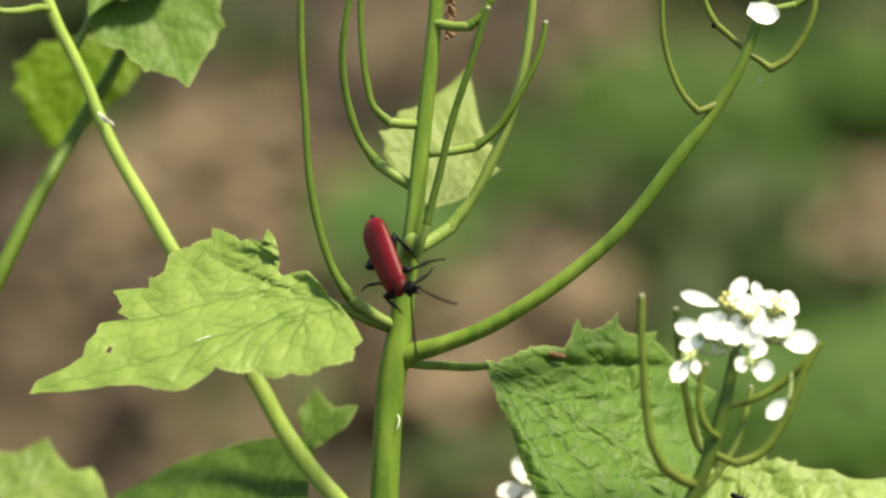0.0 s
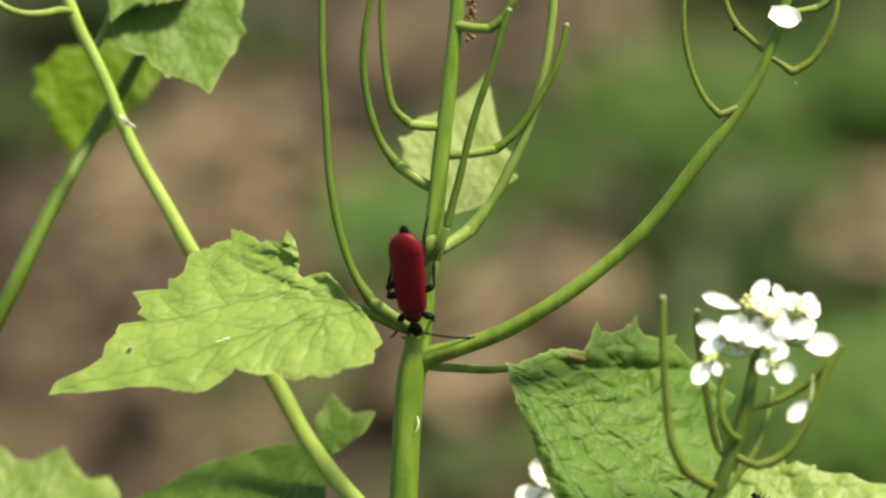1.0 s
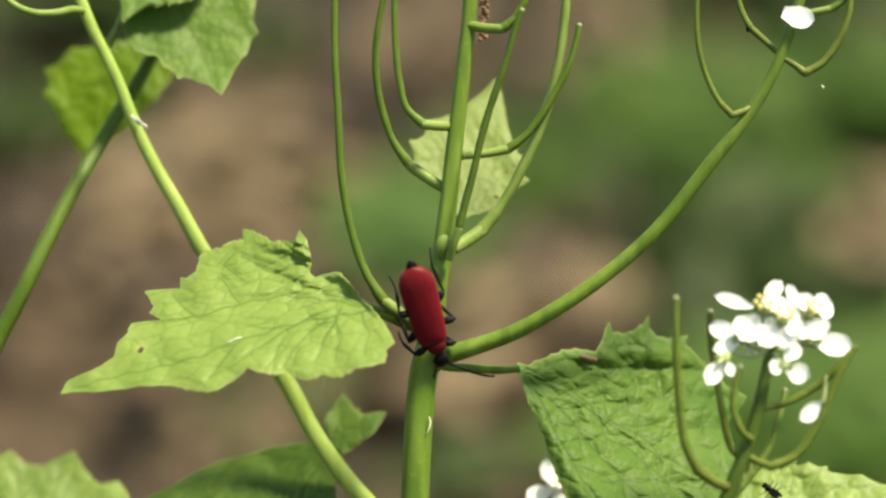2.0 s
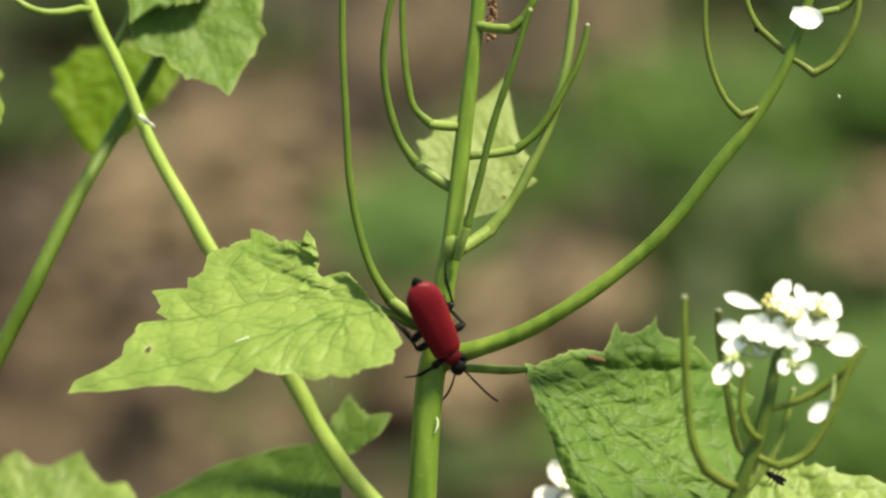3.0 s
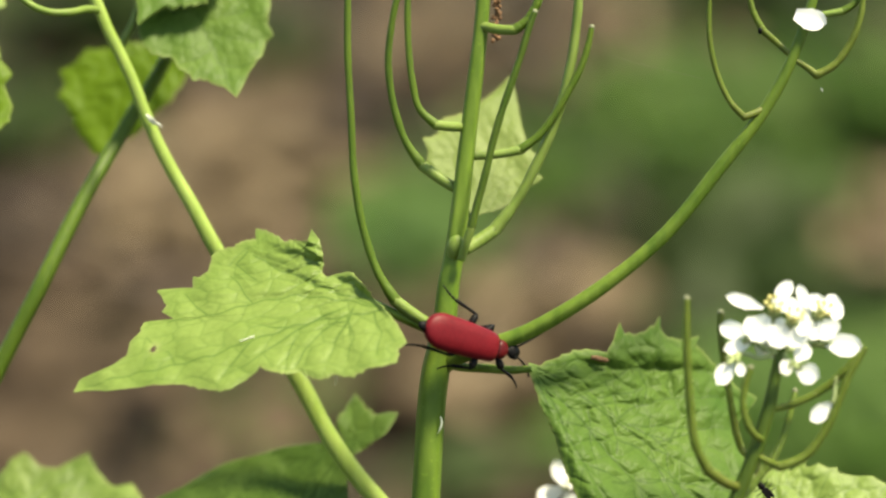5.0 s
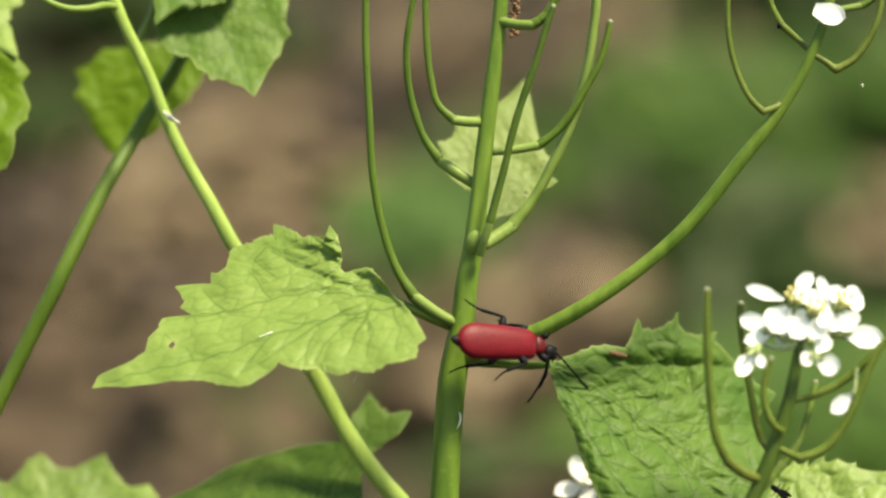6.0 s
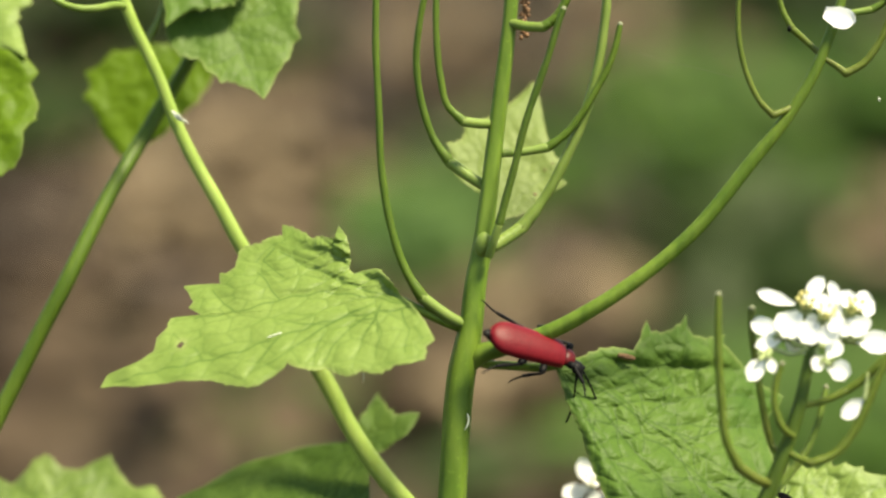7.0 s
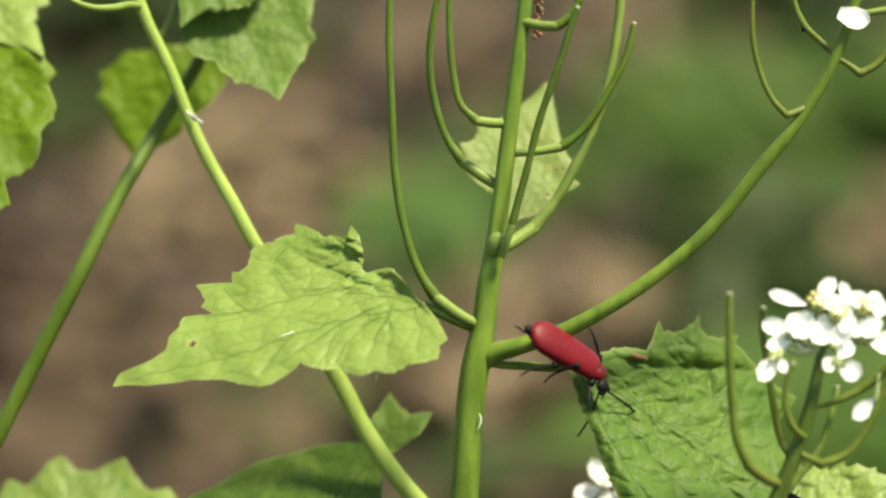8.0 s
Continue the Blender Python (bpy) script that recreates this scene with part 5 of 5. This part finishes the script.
def wing_case(side):
    """One elytron: broad and rounded behind, narrower at the shoulder, well arched across, with a turned-down rim."""
    verts, faces = [], []
    n, m = 36, 14
    for layer in (0, 1):
        for i in range(n + 1):
            u = i / n                       # 0 shoulder, 1 rear end
            x = 5.9 - 11.9 * u
            half = 2.16 + 0.46 * math.sin(math.pi * 0.5 * min(1, u / 0.72)) ** 1.3 - 0.25 * math.exp(-u * 22)
            close = 1.0
            if u > 0.74:
                close = math.sqrt(max(0.0006, 1 - ((u - 0.74) / 0.26) ** 2.1))
            for j in range(m + 1):
                s = j / m
                y = half * close * math.sin(s * math.pi / 2) ** 0.9
                arch = (math.cos(s * math.pi / 2) ** 0.8 if s < 1 else 0.0)
                z = 1.5 * arch * (0.72 + 0.28 * math.sin(math.pi * min(1, 0.2 + u * 0.75))) * (0.35 + 0.65 * close) - 0.1
                z += 0.012 * math.sin(s * math.pi * 3.2) * (1 - u) - layer * 0.09
                verts.append((x, side * (y + 0.004), z - 0.3 * math.exp(-u * 20)))
    k = (n + 1) * (m + 1)
    for i in range(n):
        for j in range(m):
            q = i * (m + 1) + j
            a = (q, q + 1, q + m + 2, q + m + 1)
            b = (k + q, k + q + m + 1, k + q + m + 2, k + q + 1)
            faces += [a, b] if side > 0 else [a[::-1], b[::-1]]
    for i in range(n):
        q = i * (m + 1) + m
        faces.append((q, q + m + 1, k + q + m + 1, k + q))
    return verts, faces


def raw_tube(points, sides=8, steps=None, lumps=0.0):
    """A tube whose points and radii are both in the beetle's millimetres."""
    v, f = tube([(*[c * 0.001 for c in p[:3]], p[3]) for p in points], steps, sides, lumps=lumps)
    return [q * 1000 for q in v], f


def raw_ball(c, size, shape=None, rings=10, sides=14):
    return ball(c, size, None, rings, sides, shape)


beetle = tagged(new("cardinal_beetle"), "scarlet beetle with black head and legs, climbing the stem", "beetle")
piece("elytron", wing_case(1), RED, beetle, "scarlet wing case")
piece("elytron", wing_case(-1), RED, beetle, "scarlet wing case")
abdomen = piece("abdomen", raw_ball((-4.6, 0, 0), (6.1, 1.75, 0.8), lambda u: (1 - abs(u) ** 3.2) ** 0.5), BLACK, beetle, "black underside", (4.2, 0, -0.35))
piece("abdomen_tip", raw_ball((-10.2, 0, 0.2), (0.95, 0.7, 0.42)), BLACK, abdomen, "black tip of the abdomen")
piece("scutellum", raw_ball((5.98, 0, 0.22), (0.42, 1.5, 0.7)), BLACK, beetle)
pronotum = piece("pronotum", raw_ball((0.9, 0, 0.0), (1.05, 1.38, 0.7), lambda u: (1 - abs(u) ** 2.6) ** 0.5 * (1 - 0.12 * u)), RED_DARK, beetle, "dark red thorax shield", (5.85, 0, 0.25))
head = piece("head", joined(raw_ball((1.05, 0, 0), (1.0, 1.08, 0.66)), raw_ball((1.95, 0, -0.15), (0.5, 0.68, 0.38)), raw_ball((0.3, 0, 0), (0.5, 0.6, 0.45)),
                            raw_tube([(2.1, 0.35, -0.2, 0.12), (2.5, 0.5, -0.5, 0.1), (2.6, 0.4, -0.8, 0.07)]), raw_tube([(2.1, -0.35, -0.2, 0.12), (2.5, -0.5, -0.5, 0.1), (2.6, -0.4, -0.8, 0.07)])), BLACK, beetle, "black head", (7.75, 0, 0.2))
piece("eye", raw_ball((1.3, 0.9, 0.12), (0.36, 0.28, 0.36)), BLACK, head)
piece("eye", raw_ball((1.3, -0.9, 0.12), (0.36, 0.28, 0.36)), BLACK, head)


def antenna(side):
    """Eleven joints, each widening to a small tooth on one side."""
    bits = []
    for k in range(11):
        u0, u1 = k / 11, (k + 0.95) / 11
        a = [(9.0 * u - 0.8 * u ** 3, side * (2.6 * u - 1.0 * u * u + 0.9 * u ** 3), 0.7 * u - 1.3 * u * u) for u in (u0, u1)]
        bits.append(raw_tube([(*a[0], 0.11), (*[0.4 * p + 0.6 * q for p, q in zip(*a)], 0.16), (*a[1], 0.19 if k > 1 else 0.14)], 7, 6))
        if k > 2:
            bits.append(raw_ball((a[1][0] - 0.05, a[1][1] + side * 0.1, a[1][2]), (0.16, 0.12, 0.08), None, 5, 6))
    return joined(*bits)


feelers = [piece("antenna", antenna(s), BLACK, head, "black saw-toothed antenna", (1.6, s * 0.6, 0.1)) for s in (1, -1)]


def leg(side, joint, upper, lower, foot, bend):
    """Thigh and shin lie along x from their joints; the foot is bent off the shin by so many degrees."""
    thigh = piece("leg", joined(raw_tube([(0, 0, 0, 0.24), (upper * 0.3, 0, 0.05, 0.44), (upper * 0.65, 0, 0.08, 0.56), (upper * 0.93, 0, 0.02, 0.38), (upper, 0, 0, 0.2)], 10),
                                raw_ball((0, 0, 0), (0.4, 0.34, 0.34), None, 6, 9)), BLACK, beetle, "black jointed leg", (joint[0], side * joint[1], joint[2]))
    bits = [raw_ball((0, 0, 0), (0.25, 0.22, 0.22), None, 6, 8), raw_tube([(0, 0, 0, 0.2), (lower * 0.4, 0, 0.04, 0.23), (lower * 0.85, 0, 0, 0.27), (lower, 0, 0, 0.24)], 8)]
    x, y, a = lower, 0.0, 0.0
    for k, share in enumerate((0.34, 0.2, 0.16, 0.3)):      # four joints of the foot
        a += radians(bend) * (0.55 if k == 0 else 0.15)
        x2, y2 = x + foot * share * math.cos(a), y + foot * share * math.sin(a)
        bits.append(raw_tube([(x, y, -0.03, 0.09), (0.3 * x + 0.7 * x2, 0.3 * y + 0.7 * y2, -0.06, 0.19 if k < 3 else 0.13), (x2, y2, -0.08, 0.1)], 6, 6))
        x, y = x2, y2
    for s in (1, -1):                                       # the two claws
        bits.append(raw_tube([(x, y, -0.08, 0.07), (x + 0.2 * math.cos(a + s * 0.6), y + 0.2 * math.sin(a + s * 0.6), -0.12, 0.05), (x + 0.34 * math.cos(a + s * 0.4), y + 0.34 * math.sin(a + s * 0.4), -0.28, 0.03)], 5, 5))
    shin = piece("shin", joined(*bits), BLACK, thigh, "", (upper, 0, 0))
    return thigh, shin, upper


LEGS = {(s, k): leg(s, *spec, s * turn) for k, (spec, turn) in enumerate([
    (((6.5, 0.8, -0.5), 2.2, 2.6, 1.8), 30), (((3.4, 1.2, -0.6), 2.6, 3.0, 2.0), -25), (((1.0, 1.2, -0.6), 2.9, 3.7, 2.5), -22)]) for s in (1, -1)}

# the small dark fly below the flowers
fly = tagged(new("small_fly"), "tiny dark fly sitting on the leaf edge", "fly")
piece("body", joined(raw_ball((-0.3, 0, 0), (1.0, 0.5, 0.5)), raw_ball((0.7, 0, 0.1), (0.5, 0.5, 0.5)), raw_ball((1.25, 0, 0.1), (0.34, 0.44, 0.38))), BLACK, fly)
for s in (1, -1):
    piece("wing", raw_ball((-0.7, s * 0.3, 0.45), (0.95, 0.3, 0.04)), BLACK, fly)
    for k in range(3):
        piece("leg", raw_tube([(0.5 - 0.5 * k, s * 0.3, -0.2, 0.07), (0.7 - 0.7 * k, s * 1.0, 0.1, 0.06), (0.9 - 0.9 * k, s * 1.4, -0.8, 0.04)], 6), BLACK, fly)


# ---- movement ----
def crawl(at, heading, roll=0.0, pitch=0.0):
    return pose(*at, FACE, 0, 0) @ pose(0, 0, 0, 0, 0, heading) @ pose(0, 0, 0, 0, pitch, 0) @ pose(0, 0, 0, roll, 0, 0)


def between(rows, parts=3):
    """The same rows with the way from each to the next cut into even steps."""
    out = []
    for p, q in zip(rows, rows[1:]):
        out += [tuple(a + (b - a) * k / parts for a, b in zip(p, q)) for k in range(parts)]
    return out + [rows[-1]]


def feel(ob, side, rows):
    walk(ob, [(t, pose(0.0016, side * 0.0006, 0.0001) @ pose(0, 0, 0, 0, -el, az - side * 18)) for t, az, el in between(rows)])


def stride(limb, rows):
    thigh, shin, upper = limb
    rest = Matrix.Translation(thigh.location.copy())
    turns = [(t, pose(0, 0, 0, 0, -e1, a1), pose(0, 0, 0, 0, -e2, a2)) for t, a1, e1, a2, e2 in between(rows)]
    walk(thigh, [(t, rest @ m) for t, m, n in turns])
    walk(shin, [(t, Matrix.Translation((upper * 0.001, 0, 0)) @ m.inverted() @ n) for t, m, n in turns])


def nod(plant, rows):
    rest = plant.location.copy()
    walk(plant, [(t, pose(rest.x + 0.001 * a, rest.y, rest.z + 0.001 * b)) for t, a, b in rows])


def motions():
    path = [
        (0.0, crawl((-0.00254, -0.00509, 0.50013), -67, 47, -30)),
        (0.5, crawl((-0.00169, -0.00607, 0.50032), -80, 42, 17)),
        (1.0, crawl((-0.00194, -0.00651, 0.49823), -84, 24, 22)),
        (1.5, crawl((-0.00122, -0.00721, 0.49494), -80, 8, 20)),
        (2.2, crawl((-0.00170, -0.00757, 0.49330), -72, -4, 22)),
        (3.0, crawl((-0.00127, -0.00788, 0.49178), -66, -8, 25)),
        (3.5, crawl((-0.00010, -0.00789, 0.49172), -58, -5, 25)),
        (4.0, crawl((0.00144, -0.00803, 0.49111), -47, -8, 29)),
        (4.8, crawl((0.00200, -0.00838, 0.48965), -25, -14, 28)),
        (5.5, crawl((0.00274, -0.00862, 0.48829), -6, -18, 27)),
        (6.0, crawl((0.00437, -0.00822, 0.48782), -5, -20, 25)),
        (6.5, crawl((0.00624, -0.00726, 0.48752), -9, -30, 22)),
        (7.0, crawl((0.00756, -0.00658, 0.48734), -17, -38, 22)),
        (7.5, crawl((0.00838, -0.00641, 0.48718), -22, -42, 23)),
        (8.0, crawl((0.01096, -0.00653, 0.48666), -31, -40, 23))]
    walk(beetle, path)
    # the head and shield swing on the body: seconds, degrees sideways of shield, of head
    bends = [(0, 55, 44), (0.5, 12, 23), (1, 0, 5), (1.5, 20, -13), (3, 19, -9), (3.5, 5, 7), (4, -9, 19), (5.5, 4, -4), (6, -4, -44), (6.5, -8, -48), (7, -17, -57), (7.5, -2, -42), (8, -35, -75)]
    walk(pronotum, [(t, pose(0.00585, 0, 0.00025, 0, 0, a)) for t, a, b in bends])
    walk(head, [(t, pose(0.00585 + 0.0019 * math.cos(radians(a)), 0.0019 * math.sin(radians(a)), 0.0002, 0, 8, b)) for t, a, b in bends])
    # the body hangs out beside the wing cases at first
    walk(abdomen, [(t, pose(0.0042 - 0.00014 * a, 0, -0.00035, 0, 0, a)) for t, a in ((0.0, -3), (0.5, -3), (1.0, 0), (8.0, 0))])
    feel(feelers[0], 1, [(0, -8, 0), (0.5, 25, -36), (1, 69, -18), (1.5, 76, -15), (3, 29, 0), (3.5, 55, -23), (4, 31, -27), (5.5, 25, 0), (6, 12, -11), (6.5, 80, -50), (7, 33, -31), (7.5, -1, 0), (8, 80, -8)])
    feel(feelers[1], -1, [(0, -80, 0), (0.5, -80, 0), (1, -43, -40), (1.5, -13, 0), (3, -13, -30), (3.5, -8, -32), (4, -16, 0), (5.5, -15, -50), (6, -33, -50), (6.5, 1, -34), (7, 11, -50), (7.5, -7, -42), (8, 27, -50)])
    # thigh and shin of each leg: seconds, degrees sideways and up of the thigh, of the shin
    stride(LEGS[1, 0], [(0, 62, 9, 127, -55), (0.5, 107, 17, -40, -39), (1, 76, 0, -49, -51), (1.5, 96, 0, -170, -55), (3, 33, 0, -14, -55), (3.5, 96, 32, 53, 0), (4, 70, 41, 16, -46), (5.5, 34, 0, -25, -55), (6, 22, 45, -205, -55), (6.5, 85, 21, -185, 0), (7, 58, 0, -191, -19), (7.5, 55, 0, -244, -36), (8, 94, 0, -242, 0)])
    stride(LEGS[1, 1], [(0, 47, 0, 101, -55), (0.5, 86, 0, 184, -53), (1, 119, 0, 189, -31), (1.5, 83, 0, 233, -55), (3, 91, 0, 198, -36), (3.5, 104, 24, 210, -52), (4, 52, 0, 158, -53), (5.5, 46, 6, 221, -51), (6, 39, 0, 157, -49), (6.5, 55, 45, 129, -30), (7, 105, 45, 93, -55), (7.5, 102, 45, 170, -55), (8, 157, 0, 129, -55)])
    stride(LEGS[1, 2], [(0, 143, 0, 325, -50), (0.5, 150, 0, 169, -20), (1, 154, 0, 191, -33), (1.5, 137, 0, 196, -28), (3, 125, 0, 173, 0), (3.5, 94, 0, 185, 0), (4, 101, 18, 180, 0), (5.5, 55, 0, 150, -15), (6, 74, 0, 167, 0), (6.5, 110, 0, 162, 0), (7, 135, 0, 164, 0), (7.5, 148, 0, 169, 0), (8, 187, 0, 198, 0)])
    stride(LEGS[-1, 0], [(0, -117, 45, -39, -55), (0.5, -82, 0, -46, 0), (1, -52, 0, -23, -17), (1.5, -79, 17, -171, -55), (3, -76, 0, -69, -31), (3.5, -93, 0, -91, 0), (4, -42, 0, 23, -55), (5.5, -60, 0, -28, 0), (6, -50, 22, -76, -44), (6.5, -74, 45, -41, -44), (7, -64, 45, -58, 0), (7.5, -76, 45, -37, -14), (8, -110, 0, -81, 0)])
    stride(LEGS[-1, 1], [(0, -112, 0, -123, 0), (0.5, -55, 0, -15, -54), (1, -85, 45, -171, -55), (1.5, -38, 9, -168, -55), (3, -89, 0, -186, -55), (3.5, -42, 0, -108, -51), (4, -94, 0, -163, -43), (5.5, -105, 0, -193, -55), (6, -72, 37, -161, -19), (6.5, -92, 0, -238, -55), (7, -106, 0, -194, -55), (7.5, -109, 0, -164, -55), (8, -146, 41, -145, -55)])
    stride(LEGS[-1, 2], [(0, -118, 40, -165, -44), (0.5, -59, 7, -189, -49), (1, -56, 41, -182, -50), (1.5, -133, 45, -206, -51), (3, -71, 0, -166, -43), (3.5, -95, 0, -166, -24), (4, -132, 0, -165, 0), (5.5, -153, 0, -202, -43), (6, -138, 0, -192, -55), (6.5, -138, 0, -175, -30), (7, -135, 0, -158, 0), (7.5, -133, 0, -146, 0), (8, -134, 0, -144, 0)])
    walk(fly, [(0.0, crawl((0.04774, -0.01045, 0.46526), 150, 0)), (1.5, crawl((0.04784, -0.01026, 0.46618), 140, 0)), (3.0, crawl((0.04716, -0.00963, 0.46912), 150, 0)), (3.5, crawl((0.04673, -0.00954, 0.46955), 160, 0)), (4.0, crawl((0.04580, -0.00957, 0.46940), 120, 0)), (5.5, crawl((0.04517, -0.01016, 0.46661), 140, 0)), (6.5, crawl((0.04424, -0.01020, 0.46644), 150, 0)), (8.0, crawl((0.04322, -0.01019, 0.46649), 150, 0))])
    walk(fluff, [(0.0, pose(*(0.05111, 0.00191, 0.52339))), (1.5, pose(*(0.05407, 0.00193, 0.52351))), (3.0, pose(*(0.05620, 0.00158, 0.52185))), (4.0, pose(*(0.05287, 0.00166, 0.52225))), (5.5, pose(*(0.05417, 0.00185, 0.52315))), (6.5, pose(*(0.05783, 0.00166, 0.52224))), (7.0, pose(*(0.05732, 0.00150, 0.52148))), (8.0, pose(*(0.06204, 0.00142, 0.52110)))])
    # the neighbouring plants nod in the air: seconds, millimetres across and up
    for blade in (lit_leaf, fold_leaf, shade_leaf):
        nod(blade, [(0, -0.20, 0.11), (0.5, 0.06, -0.27), (1, 0.01, -0.68), (1.5, -0.02, -0.84), (3, -0.00, -1.08), (3.5, -0.08, -1.17), (4, 0.13, -1.04), (5.5, 0.32, -1.50), (6, 0.37, -1.79), (6.5, 0.40, -1.89), (7, 0.39, -2.16), (7.5, 0.38, -2.32), (8, 0.74, -2.51)])
    nod(shaded_stem, [(0, 0, 0), (1.5, 0.1, 0), (3, 0.3, 0), (5.5, 0.6, 0), (7, 0.6, 0), (8, 0.4, 0)])
    nod(corner_plant, [(0, 0.08, 4.13), (0.5, 0.10, 3.18), (1, -0.11, 2.83), (1.5, -0.21, 2.20), (3, -0.17, 1.79), (3.5, -0.09, 1.66), (4, 0.14, 1.52), (5.5, 0.16, 0.92), (6, 0.10, 0.57), (6.5, 0.16, 0.61), (7, -0.17, 0.31), (7.5, 0.20, -0.19), (8, 0.40, -0.21)])
    nod(edge_plant, [(0, -1.11, 1.1), (3, -1.11, 0.75), (3.5, -1.11, 0.69), (4, -0.91, 1.11), (5.5, -0.72, 0.69), (6, -0.64, 0.55), (6.5, -0.58, 0.59), (7, -0.79, 0.42), (7.5, -0.56, 0.27), (8, 0.03, 0.15)])
    nod(yellow, [(0, -0.16, 0.42), (0.5, -0.08, 0.19), (1, 0.11, 0.11), (1.5, 0.08, 0.01), (3, 0.09, 0.09), (3.5, 0.00, 0.00), (4, 0.01, 0.19), (5.5, 0.35, -0.03), (6, 0.30, -0.05), (6.5, 0.17, 0.07), (7, 0.15, -0.05), (7.5, 0.22, -0.40), (8, 0.49, -0.26)])
    nod(back_leaf, [(0, -0.15, 0.19), (0.5, -0.24, -0.21), (1, -0.30, -0.50), (1.5, -0.46, -0.80), (3, -0.46, -1.05), (3.5, -0.51, -0.93), (4, -0.38, -0.75), (5.5, -0.20, -0.49), (6, -0.62, -1.76), (6.5, -0.50, -1.63), (7, -0.62, -1.72), (7.5, -0.52, -1.61), (8, -0.56, -1.86)])
    nod(low_plant, [(0, -0.40, -0.04), (0.5, -0.24, -0.37), (1, -0.53, -0.67), (1.5, -0.57, -0.70), (3, -0.88, -0.91), (3.5, -0.77, -0.94), (4, -0.51, -0.83), (5.5, -0.51, -0.92), (6, -1.08, -1.35), (6.5, -0.91, -1.15), (7, -1.03, -1.33), (7.5, -0.75, -1.27), (8, -0.93, -1.37)])
    nod(shoot, [(0, 0.31, -0.10), (0.5, 0.20, -0.13), (1, 0.36, 0.11), (1.5, 0.43, 0.14), (3, 0.44, 0.34), (3.5, 0.32, 0.39), (4, 0.36, 0.22), (5.5, 0.29, 0.47), (6, 0.35, 0.81), (6.5, 0.37, 0.66), (7, 0.65, 0.61), (7.5, 0.49, 0.59), (8, 0.31, 0.65)])


motions()
